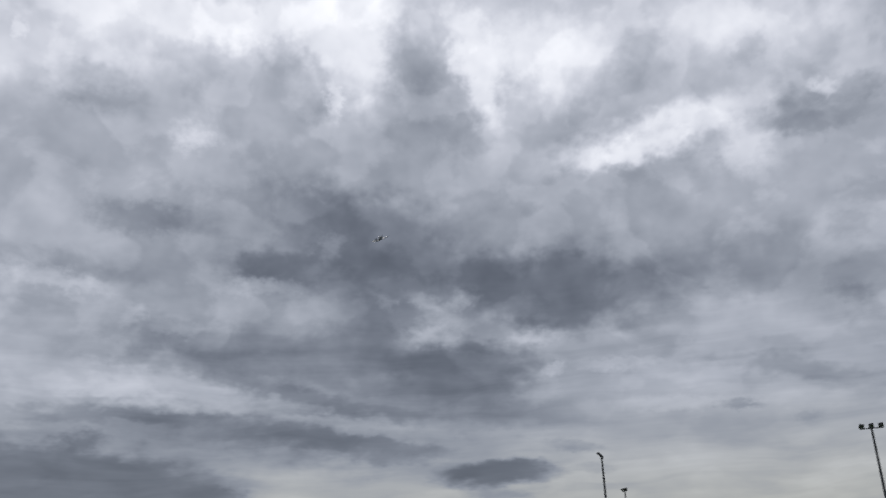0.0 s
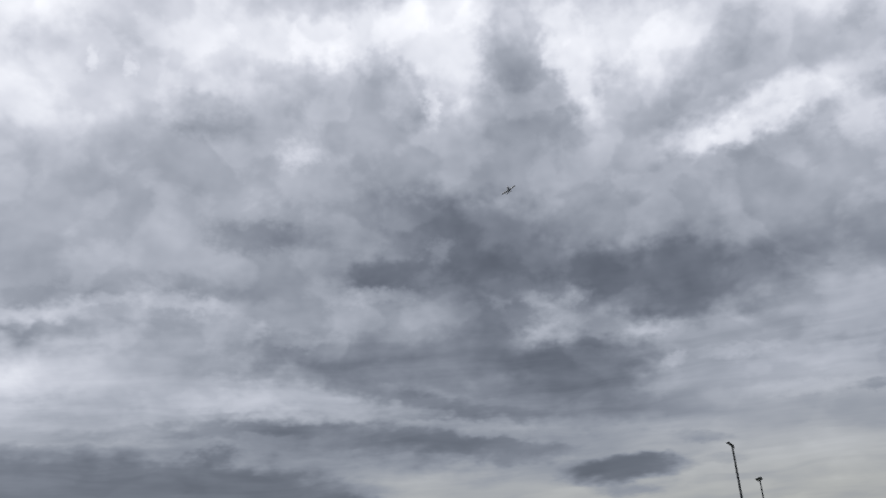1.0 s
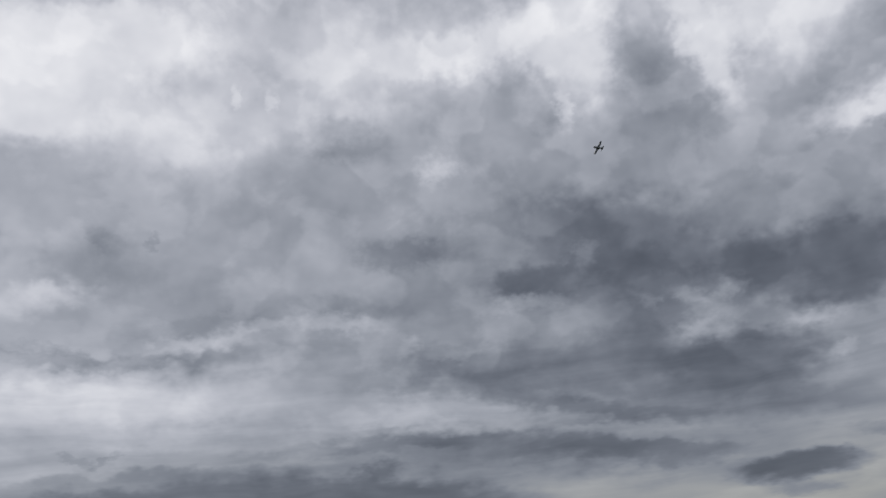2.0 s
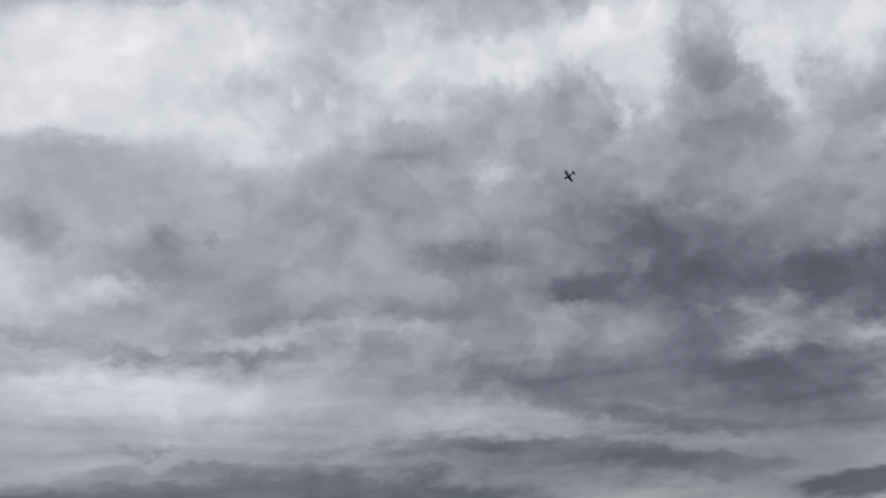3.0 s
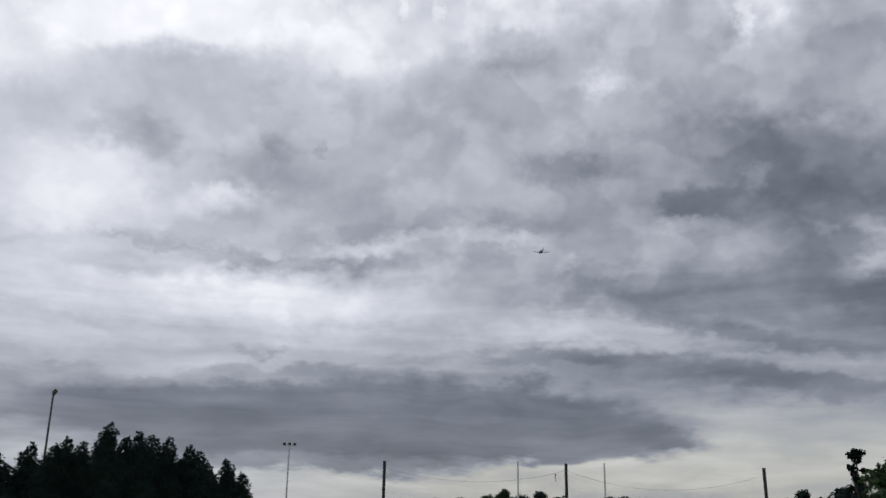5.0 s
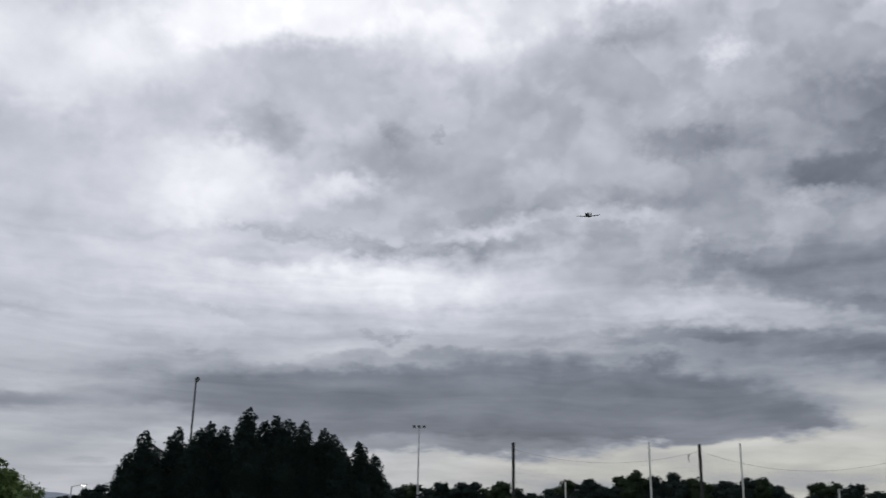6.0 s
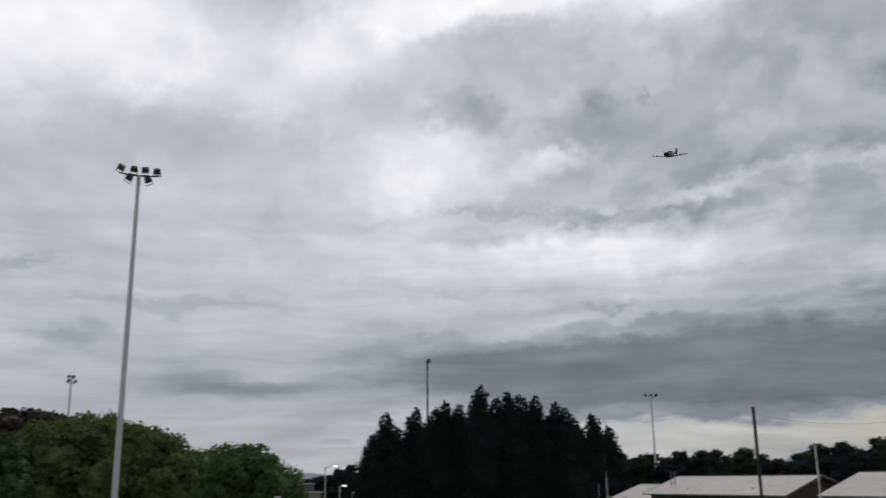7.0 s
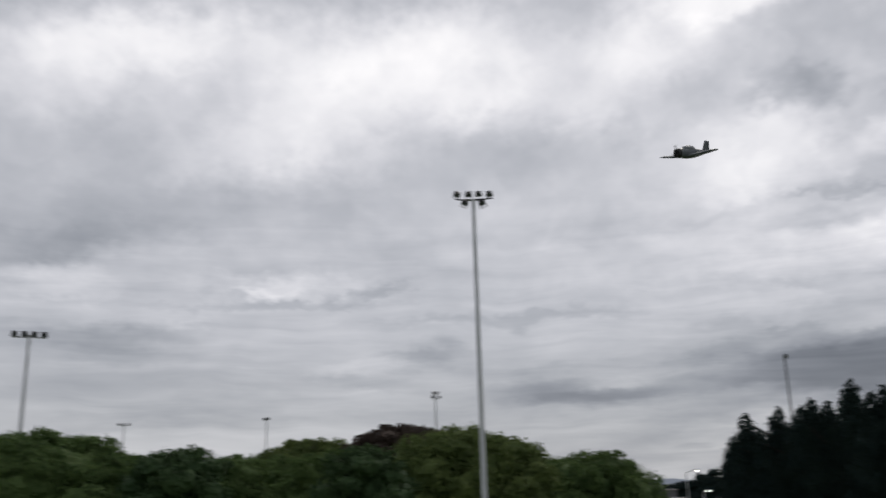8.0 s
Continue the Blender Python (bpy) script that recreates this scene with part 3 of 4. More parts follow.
def pole(az, dist, turn, heads, height=17.0, base=0.2, label="tall galvanised floodlight pole on the playing field", paint=None):
    p = thing("floodlight_pole", polar(az, dist), label, "floodlight", "floodlight poles round the fields", turn)
    bm = bmesh.new()
    for a, b, r0, r1 in ((0, 0.33, 1.0, 0.88), (0.33, 0.68, 0.86, 0.74), (0.68, 1.0, 0.72, 0.58)):
        tube(bm, (0, 0, a * height), (0, 0, b * height), base * 0.86 * r0, base * 0.86 * r1, 16)
    bmesh.ops.create_cone(bm, cap_ends=True, segments=16, radius1=base * 1.9, radius2=base * 1.9, depth=0.05, matrix=pose(0, 0, 0.026))
    part("mast", bm, paint or STEEL, p)
    bm = bmesh.new()
    box(bm, 0.3, 0.04, 0.55, pose(0, -base - 0.01, 1.0), 0.01)
    part("access_door", bm, STEEL, p)
    bm = bmesh.new()
    if heads == "six":
        spots = [(-0.71, 0.20, 0, 8), (-0.24, 0.22, 0, 4), (0.20, 0.22, 0, -4), (0.71, 0.24, 0, -28), (-0.37, -0.20, 0, 26), (0.37, -0.17, 0, -30)]
        for s in (-1, 1):
            tube(bm, (0, 0, height - 0.02), (s * 0.40, 0, height - 0.02), 0.04, 0.035, 8)
            tube(bm, (s * 0.38, 0, height - 0.02), (s * 0.82, 0, height + 0.06), 0.035, 0.03, 8)
            tube(bm, (s * 0.37, 0, height - 0.02), (s * 0.37, 0.1, height - 0.2), 0.022, 0.022, 8)
    elif heads == "four":
        spots = [(-1.05, 0.05, 0, 0), (-0.35, 0.05, 0, 0), (0.35, 0.05, 0, 0), (1.05, 0.05, 0, 0)]
        box(bm, 2.5, 0.09, 0.09, pose(0, 0, height - 0.2), 0.01)
    elif heads == "two":
        spots = [(-0.2, 0.26, 0, 0), (0.38, 0.26, 0, 0), (-0.5, -0.3, 0.0, 0), (0.45, -0.3, 0, 0)]
        box(bm, 1.2, 0.08, 0.08, pose(0, 0, height + 0.0), 0.01)
        box(bm, 1.2, 0.08, 0.08, pose(0, 0, height - 0.55), 0.01)
    else:
        spots = [(-0.85, 0.2, 0, 10), (0, 0.2, 0, 0), (0.85, 0.2, 0, -10)]
        box(bm, 2.1, 0.09, 0.09, pose(0, 0, height - 0.05), 0.01)
    part("crossarm", bm, LAMP_BODY if heads == "six" else paint or STEEL, p)
    for x, z, y, r in spots:
        flood(p, pose(x, 0.12 + y, height + z, -38, r, 0), {"six": 0.26, "two": 0.34}.get(heads, 0.42))
    return p


pole(70.1, 37.8, 250, "six", 16.95, 0.155, "tall galvanised pole with six floodlights behind trees")
pole(97.6, 74.7, 278, "four", 16.85, 0.22, "galvanised pole with a row of four floodlights")
pole(73.0, 118, 285, "two", 16.55)
pole(83.6, 160, 200, "three", 17.0)
pole(92.0, 170, 270, "three", 17.0)
pole(51.42, 97.6, 318, "three", 16.45, 0.17, "slim dark floodlight pole rising behind a dark tree", DARK_STEEL)
pole(37.4, 155, 217, "three", 17.0)
pole(-9.7, 101.8, 72, "three", 17.0, 0.2, "tall dark-painted pole with three floodlights", DARK_STEEL)
pole(-10.9, 145.8, 100, "three", 17.0, 0.2, "tall dark-painted pole with three floodlights", DARK_STEEL)
pole(-25.35, 94.5, 160, "three", 16.75, 0.2, "tall dark-painted pole with three floodlights", DARK_STEEL)


# ---- ball-stop net, goal posts ----
NETPOLE = mottled("black_painted_steel", (0.012, 0.012, 0.014), (0.03, 0.03, 0.034), 5, 0.55, 0.2)
WHITE = mottled("white_paint", (0.62, 0.62, 0.60), (0.80, 0.80, 0.78), 4, 0.45)
THREAD = mottled("grey_netting", (0.10, 0.10, 0.10), (0.16, 0.16, 0.16), 5, 0.8)
NET_AT = 90.0
tops = []
for az, el in ((43.2, 3.6), (31.45, 3.75), (20.12, 3.72), (8.44, 3.47)):
    h = 4.5 + NET_AT * math.tan(radians(el))
    p = thing("net_post", polar(az, NET_AT), "black steel post holding a ball-stop net", "post", "ball-stop net posts")
    bm = bmesh.new()
    tube(bm, (0, 0, 0), (0, 0, h), 0.15, 0.15, 14)
    part("shaft", bm, NETPOLE, p)
    bm = bmesh.new()
    tube(bm, (0, 0, h), (0, 0, h + 0.05), 0.16, 0.15, 14)
    part("cap", bm, NETPOLE, p)
    bm = bmesh.new()
    bmesh.ops.create_cone(bm, cap_ends=True, segments=14, radius1=0.3, radius2=0.3, depth=0.04, matrix=pose(0, 0, 0.021))
    part("base_plate", bm, NETPOLE, p)
    tops.append(p.location + Vector((0, 0, h - 0.3)))
for a, b, sag in ((tops[1], tops[2], 1.2), (tops[2], tops[3], 1.6)):
    n = thing("ball_stop_net", (0, 0, 0), "sagging grey ball-stop net between black posts", "net", "ball-stop nets")
    cols, rows = 64, 22
    top = [a.lerp(b, i / cols) - Vector((0, 0, sag * (1 - (2 * i / cols - 1) ** 2) + (0.3 if 0 < i < cols else 0))) for i in range(cols + 1)]
    bm = bmesh.new()
    for u, v in zip(top, top[1:]):
        tube(bm, u, v, 0.009, 0.009, 6, False)
    part("head_rope", bm, THREAD, n)
    verts, faces = [], []

    def thread(u, v, r=0.0018):
        k = len(verts)
        s = (v - u).cross(Vector((0.3, 0.9, 0.2))).normalized() * r
        q = (v - u).cross(s).normalized() * r
        for e in (u, v):
            verts.extend((e + s, e - s * 0.5 + q, e - s * 0.5 - q))
        faces.extend(((k, k + 1, k + 4, k + 3), (k + 1, k + 2, k + 5, k + 4), (k + 2, k, k + 3, k + 5)))

    grid = [[Vector((t.x, t.y, t.z + (0.3 - t.z) * j / rows)) for j in range(rows + 1)] for t in top]
    for i in range(cols + 1):
        for j in range(rows + 1):
            if i < cols:
                thread(grid[i][j], grid[i + 1][j])
            if j < rows:
                thread(grid[i][j], grid[i][j + 1])
    mesh_part("netting", verts, faces, THREAD, n)
bm = bmesh.new()
u = tops[1].lerp(tops[2], 0.945) - Vector((0, 0, 0.62))
tube(bm, u, u - Vector((0.12, 0, 0.3)), 0.07, 0.03, 8)
tube(bm, u - Vector((0.1, 0, 0.28)), u - Vector((0.02, 0, 0.75)), 0.035, 0.02, 8)
tagged(part("rag", bm, NETPOLE), "small dark rag caught on the net rope", "rag")

for az, h, r in ((28.25, 6.25, 0.055), (23.1, 9.25, 0.065), (17.77, 9.15, 0.065), (12.57, 6.0, 0.055)):
    p = thing("goal_post", polar(az, 70), "slim white football goal post" if h > 7 else "short white behind post beside the goal", "goal post", "goal posts")
    bm = bmesh.new()
    tube(bm, (0, 0, 0), (0, 0, h), r * 1.15, r, 12)
    part("shaft", bm, WHITE, p)
    bm = bmesh.new()
    tube(bm, (0, 0, 0), (0, 0, 1.8), 0.16, 0.16, 14)
    part("pad", bm, WHITE, p)


# ---- trees ----
def leaf_mesh(name, points, outward, size, mat, parent, seed, slender=0.45):
    """Very many small folded leaves or sprays, each of its own tilt."""
    rng = np.random.default_rng(seed)
    n = len(points)
    up = rng.normal(size=(n, 3)) * 0.32 + outward * 0.9 + np.array([0, 0, 0.35])
    up /= np.linalg.norm(up, axis=1)[:, None]
    d = np.cross(up, rng.normal(size=(n, 3)))
    d /= np.linalg.norm(d, axis=1)[:, None]
    side = np.cross(up, d)
    s = size * rng.uniform(0.55, 1.35, n)[:, None]
    v = np.stack([points - d * s * 0.5, points + side * s * slender * 0.5 + up * s * 0.12, points + d * s * 0.5, points - side * s * slender * 0.5 + up * s * 0.12], 1).reshape(-1, 3)
    k = np.arange(n)[:, None] * 4
    f = np.concatenate([k + np.array([0, 1, 2]), k + np.array([0, 2, 3])], 1).reshape(-1, 3)
    me = bpy.data.meshes.new(name)
    me.from_pydata(v.tolist(), [], f.tolist())
    me.materials.append(mat)
    ob = new(name, me)
    ob.parent = parent
    return ob


def fill(lobes, per_area, rng, shell=0.68):
    """Points in a crown made of uneven lobes (centre, radii): dense near the lobes' skins, in small tufts."""
    pts, outs = [], []
    for c, r in lobes:
        r = np.array(r)
        area = 4 * math.pi * ((r[0] * r[1]) ** 1.6 / 3 + (r[0] * r[2]) ** 1.6 / 3 + (r[1] * r[2]) ** 1.6 / 3) ** (1 / 1.6)
        tufts = max(6, int(per_area * area / 9))
        d = rng.normal(size=(tufts, 3))
        d /= np.linalg.norm(d, axis=1)[:, None]
        rad = (shell + (1.0 - shell) * rng.random(tufts) ** 0.6) * rng.uniform(0.88, 1.04, tufts)
        base = np.array(c) + d * r * rad[:, None]
        t = np.repeat(base, 9, 0) + rng.normal(size=(tufts * 9, 3)) * 0.085 * min(r.min(), 1.8)
        pts.append(t)
        outs.append(np.repeat(d, 9, 0))
    return np.concatenate(pts), np.concatenate(outs)


def inner_crown(lobes, mat, parent, seed, share=0.70):
    """The dense foliage behind the outer leaves: one lumpy mass through all lobes."""
    rng = np.random.default_rng(seed)
    bm = bmesh.new()
    for c, r in lobes:
        made = bmesh.ops.create_icosphere(bm, subdivisions=3, radius=1.0)["verts"]
        shift = Vector(rng.uniform(0, 50, 3))
        for v in made:
            k = share * (1 + 0.25 * noise.noise(v.co * 2.2 + shift) + 0.22 * noise.noise(v.co * 5.5 + shift))
            v.co = Vector((c[0] + v.co.x * r[0] * k, c[1] + v.co.y * r[1] * k, c[2] + v.co.z * r[2] * k))
    return part("inner_crown", bm, mat, parent)


def limbs(name, trunk, ends, parent, mat, radius):
    """A tapered, slightly bent trunk with limbs to the places given."""
    bm = bmesh.new()
    h = trunk
    knee = Vector((0.12 * radius * 4, -0.1, h * 0.5))
    tube(bm, (0, 0, -0.05), knee, radius * 1.25, radius, 10)
    tube(bm, knee, (0, 0, h), radius, radius * 0.8, 10)
    for e in ends:
        e = Vector(e)
        mid = Vector((e.x * 0.45, e.y * 0.45, h + (e.z - h) * 0.6))
        tube(bm, (0, 0, h * 0.92), mid, radius * 0.5, radius * 0.3, 7)
        tube(bm, mid, e, radius * 0.3, radius * 0.08, 6)
    return part(name, bm, mat, parent)


def round_tree(az, dist, half, top, label, mat, seed, size=0.3, low=0.35, density=26, name="broad_tree", group="park trees", ragged=0.05):
    """A broad park tree: crown of uneven lobes from low*top up to its top."""
    rng = np.random.default_rng(seed)
    half, top = half * 1.08, top + 0.035 * dist ** 0.6
    t = thing(name, polar(az, dist), label, "tree", group, rng.uniform(0, 360))
    lobes = []
    ch = top * (1 - low)
    for i in range(17):
        a = i * 2.4 + rng.uniform(-0.3, 0.3)
        q = math.sqrt((i + 0.5) / 17)
        r = half * rng.uniform(0.27, 0.40)
        rz = r * rng.uniform(0.6, 0.85)
        x, y = math.cos(a) * q * (half - r * 0.7), math.sin(a) * q * (half - r * 0.7)
        z = top - rz - ch * 0.66 * q ** 3.6 - rng.uniform(0, ragged) * ch
        lobes.append(((x, y, z), (r, r, rz)))
        if q > 0.5:
            lobes.append(((x * 0.92, y * 0.92, z - ch * 0.33), (r * 0.95, r * 0.95, rz * 1.1)))
    lobes.append(((0, 0, top - ch * 0.5), (half * 0.62, half * 0.62, ch * 0.42)))
    clumps = []
    for c, r in lobes[:-1]:
        for k in range(9):
            a, e = k * 2.4 + rng.uniform(-0.5, 0.5), rng.uniform(-0.25, 1.25)
            q = rng.uniform(0.24, 0.42)
            reach = rng.uniform(0.72, 1.0)
            clumps.append(((c[0] + r[0] * reach * math.cos(a) * math.cos(e), c[1] + r[1] * reach * math.sin(a) * math.cos(e), c[2] + r[2] * reach * math.sin(e)),
                           (r[0] * q, r[0] * q, r[2] * q * 1.1)))
    p, o = fill(lobes, density * 1.2, rng)
    p2, o2 = fill(clumps, density * 3.4, rng, 0.45)
    p, o = np.concatenate((p, p2)), np.concatenate((o, o2))
    leaf_mesh("crown", p, o, size * 0.58, mat, t, seed, 0.6)
    inner_crown(lobes, mat, t, seed)
    limbs("trunk", top * low * 0.9, [c for c, r in lobes[:18:2]], t, BARK, 0.05 * top * 0.55)
    return t


def spire_tree():
    """The big dark clump: one broad dense tree whose leaders end in pointed tips."""
    rng = np.random.default_rng(11)
    az0, dist = 47.7, 70.0
    t = thing("dark_tree", polar(az0, dist), "large dense dark green tree with many pointed leaders", "tree", "", az0)
    lobes, ends = [], []
    # bearing and height angle of each leader's tip, and how slender it is
    tips = ((54.95, 1.95, 0.8), (54.05, 4.03, 0.62), (53.4, 2.9, 0.9), (52.2, 4.28, 0.62), (50.9, 4.1, 0.9), (50.3, 4.72, 0.75), (49.4, 4.42, 0.8), (48.05, 5.45, 0.75),
            (47.0, 4.75, 1.0), (46.35, 5.12, 1.0), (45.6, 4.77, 1.0), (44.6, 4.87, 0.62), (43.35, 4.42, 0.8), (42.8, 3.95, 0.9), (42.0, 3.45, 0.9), (41.1, 3.65, 0.8),
            (39.9, 2.95, 0.8), (54.7, 2.6, 0.9))
    for az, el, slim in tips:
        x = -math.tan(radians(az - az0)) * dist
        top = 4.5 + dist * math.tan(radians(el)) / math.cos(radians(az - az0))
        y = rng.uniform(-2.0, 2.0)
        ends.append((x * 0.97, y, top - 0.9))
        z, r, lean = top - 0.32, 0.35 * slim, rng.uniform(-0.06, 0.06)
        widest = max(0.7, min(2.0, 0.6 + 0.5 * (10.2 - abs(x))))
        for step in range(12):
            if z < 0.8 or (x + r > 8.3 and z < 4.9):
                break
            r = min(r, widest)
            lobes.append(((x * (0.97 + 0.03 * min(1, (top - z))) + lean * (top - z) + rng.uniform(-0.2, 0.2) * r, y, z), (r, r, r * 1.25)))
            z -= r * 1.0
            r = r * 1.28 + 0.06
    for x, z, rx, rz in ((-6.6, 2.8, 2.6, 2.6), (-3.4, 4.0, 3.2, 3.4), (0.2, 4.6, 3.4, 4.2), (3.6, 4.3, 3.2, 3.8), (5.2, 3.8, 2.4, 3.0), (-5, 1.2, 3, 1.4), (0, 1.2, 4, 1.6), (4.2, 1.2, 2.6, 1.4)):
        lobes.append(((x, 0, z), (rx, 3.2, rz)))
    p, o = fill(lobes, 130, rng, 0.5)
    p = p[p[:, 2] > 0.2]
    o = o[:len(p)]
    leaf_mesh("crown", p, o, 0.15, DARK_LEAF, t, 3, 0.5)
    inner_crown([q for q in lobes if q[1][0] > 0.75], DARK_LEAF, t, 12, 0.62)
    limbs("trunk", 1.6, ends, t, DARK_BARK, 0.5)
    return t


spire_tree()
OLIVE_LEAF = mottled("olive_leaves", (0.084, 0.125, 0.045), (0.19, 0.245, 0.082), 0.4, 0.55, 0, 0, 40, 0.25)
DEEP_LEAF = mottled("deep_green_leaves", (0.040, 0.078, 0.034), (0.088, 0.142, 0.060), 0.5, 0.55, 0, 0, 40, 0.25)
BROWN_LEAF = mottled("brown_leaves", (0.05, 0.036, 0.03), (0.09, 0.068, 0.055), 0.5, 0.65, 0, 0, 40, 0.25)
round_tree(96.2, 60, 6.2, 8.2, "broad spreading green park tree", LEAF, 21, 0.32)
round_tree(101.5, 62, 6.0, 7.9, "broad spreading green park tree", LEAF, 22, 0.32)
round_tree(91.9, 68, 4.0, 7.25, "broad green park tree behind a darker one", LEAF, 23, 0.32)
round_tree(88.8, 50, 3.2, 6.85, "dense deep green rounded tree", DEEP_LEAF, 24, 0.26, 0.2)
round_tree(85.4, 72, 4.2, 6.95, "mid-green rounded park tree", LEAF, 25, 0.3)
round_tree(80.6, 92, 7.0, 9.2, "flat-topped pale olive tree at the back", OLIVE_LEAF, 26, 0.34)
round_tree(75.4, 88, 5.5, 10.35, "tall dark brown-leaved tree behind the others", BROWN_LEAF, 27, 0.34)
round_tree(77.5, 48, 2.9, 6.5, "dense deep green rounded tree", DEEP_LEAF, 28, 0.26, 0.15)
round_tree(71.8, 62, 5.3, 8.35, "broad yellow-green park tree beside a floodlight pole", OLIVE_LEAF, 29, 0.3)
round_tree(68.7, 64, 3.7, 7.7, "broad olive-green park tree with thin outer twigs", OLIVE_LEAF, 30, 0.3, 0.3, 20)
round_tree(63.4, 75, 5.7, 6.75, "broad bright green park tree with a gappy crown", LEAF, 31, 0.32, 0.3, 20)
round_tree(83.0, 84, 5.0, 7.4, "mid-green rounded park tree", LEAF, 34, 0.3)
round_tree(65.8, 82, 4.0, 6.4, "mid-green rounded park tree", LEAF, 35, 0.3)
round_tree(79.0, 66, 4.4, 7.2, "mid-green rounded park tree", LEAF, 36, 0.3)
round_tree(0.2, 62, 3.9, 8.75, "dark leafy tree beside the playing field", DEEP_LEAF, 32, 0.32, 0.2)
tagged(round_tree(39.4, 78, 2.3, 2.15, "low green bush beside the shed", LEAF, 38, 0.2, 0.05, 26, "bush", ""), category="bush")
round_tree(3.4, 66, 0.9, 9.4, "slender dark pointed tree beside the playing field", DARK_LEAF, 37, 0.26, 0.1, 30, "slender_tree")
round_tree(-19.2, 150, 3.2, 11.2, "dark leafy tree beside the playing field", DEEP_LEAF, 33, 0.32, 0.2)

leafy(DARK_LEAF, 0.1), leafy(BROWN_LEAF, 0.15)
leafy(LEAF, 0.42), leafy(OLIVE_LEAF, 0.42), leafy(DEEP_LEAF, 0.3)
# a line of trees along the far side of the fields
skyline = ((60.5, 0.2), (58.2, 0.0), (56.5, 0.75), (55.0, 0.8), (41.0, 0.95), (39.3, 1.2), (37.6, 1.35), (35.8, 1.3), (34.0, 1.38), (32.3, 1.4), (31.0, 1.0), (29.3, 0.95), (28.0, 1.75), (26.6, 1.65), (25.4, 1.25),
           (24.1, 2.15), (22.8, 1.85), (21.6, 2.05), (20.3, 2.0), (19.0, 1.6), (17.8, 1.85), (16.6, 1.8), (15.6, 1.35), (14.2, 0.85), (12.9, 1.75), (11.8, 1.5), (10.6, 1.15), (9.4, 1.45), (8.0, 1.6), (6.6, 2.2), (5.3, 2.1),
           (4.0, 2.4), (-1.5, 2.1), (-4.0, 1.8), (-7.0, 2.0), (-10.0, 1.7), (-13.0, 2.0), (-16.0, 1.8), (-24.0, 2.0), (-28.0, 1.8))
ROW_LEAF = mottled("row_leaves", (0.018, 0.034, 0.017), (0.042, 0.066, 0.032), 0.5, 0.6, 0, 0, 40, 0.25)
leafy(ROW_LEAF, 0.2)
models = []
for i in range(6):
    rng = np.random.default_rng(60 + i)
    models.append(round_tree(-40 - i * 4, 160, 2.35 + 0.25 * i, 8.4, "dark green tree in a row across the fields", DARK_LEAF if i % 3 else ROW_LEAF, 60 + i, 0.34, 0.12, 15, "row_tree", "tree row across the fields", 0.28))
rng = np.random.default_rng(77)
for i, (az, el) in enumerate(skyline):
    d = 152 + rng.uniform(-9, 9)
    h = 4.5 + d * math.tan(radians(el + 0.06))
    c = copy_thing(models[i % 6], Matrix.Translation(polar(az, d)) @ pose(0, 0, 0, 0, 0, rng.uniform(0, 360)))
    s = h / 8.8
    c.scale = (max(0.9, s) * rng.uniform(0.85, 1.05), max(0.9, s) * rng.uniform(0.85, 1.05), s)
    c = copy_thing(models[(i + 3) % 6], Matrix.Translation(polar(az + 0.7, d + 8)) @ pose(0, 0, 0, 0, 0, rng.uniform(0, 360)))
    c.scale = (1.1, 1.1, s * rng.uniform(0.82, 1.0))


# ---- clubhouse roofs ----
ROOF = mottled("pale_metal_roof", (0.26, 0.242, 0.242), (0.35, 0.325, 0.325), 0.8, 0.55, 0.1)
rn, rb = Nodes(ROOF.node_tree), ROOF.node_tree.nodes["Principled BSDF"]
ribs = rn.add("ShaderNodeTexWave", {"Vector": rn.add("ShaderNodeTexCoord").outputs["Object"], "Scale": 1.6}, bands_direction="X")
relief = rn.add("ShaderNodeBump", {"Height": ribs.outputs["Fac"], "Strength": 0.25, "Distance": 0.03})
ROOF.node_tree.links.new(relief.outputs[0], rb.inputs["Normal"])
WALL = mottled("dark_brick_wall", (0.07, 0.055, 0.05), (0.12, 0.095, 0.085), 2.0, 0.9, 0, 0.4, 20)
FASCIA = mottled("grey_fascia", (0.10, 0.10, 0.11), (0.15, 0.15, 0.16), 2.0, 0.6)
BEIGE = mottled("beige_render", (0.34, 0.31, 0.25), (0.42, 0.385, 0.31), 1.0, 0.9, 0, 0.2, 20)


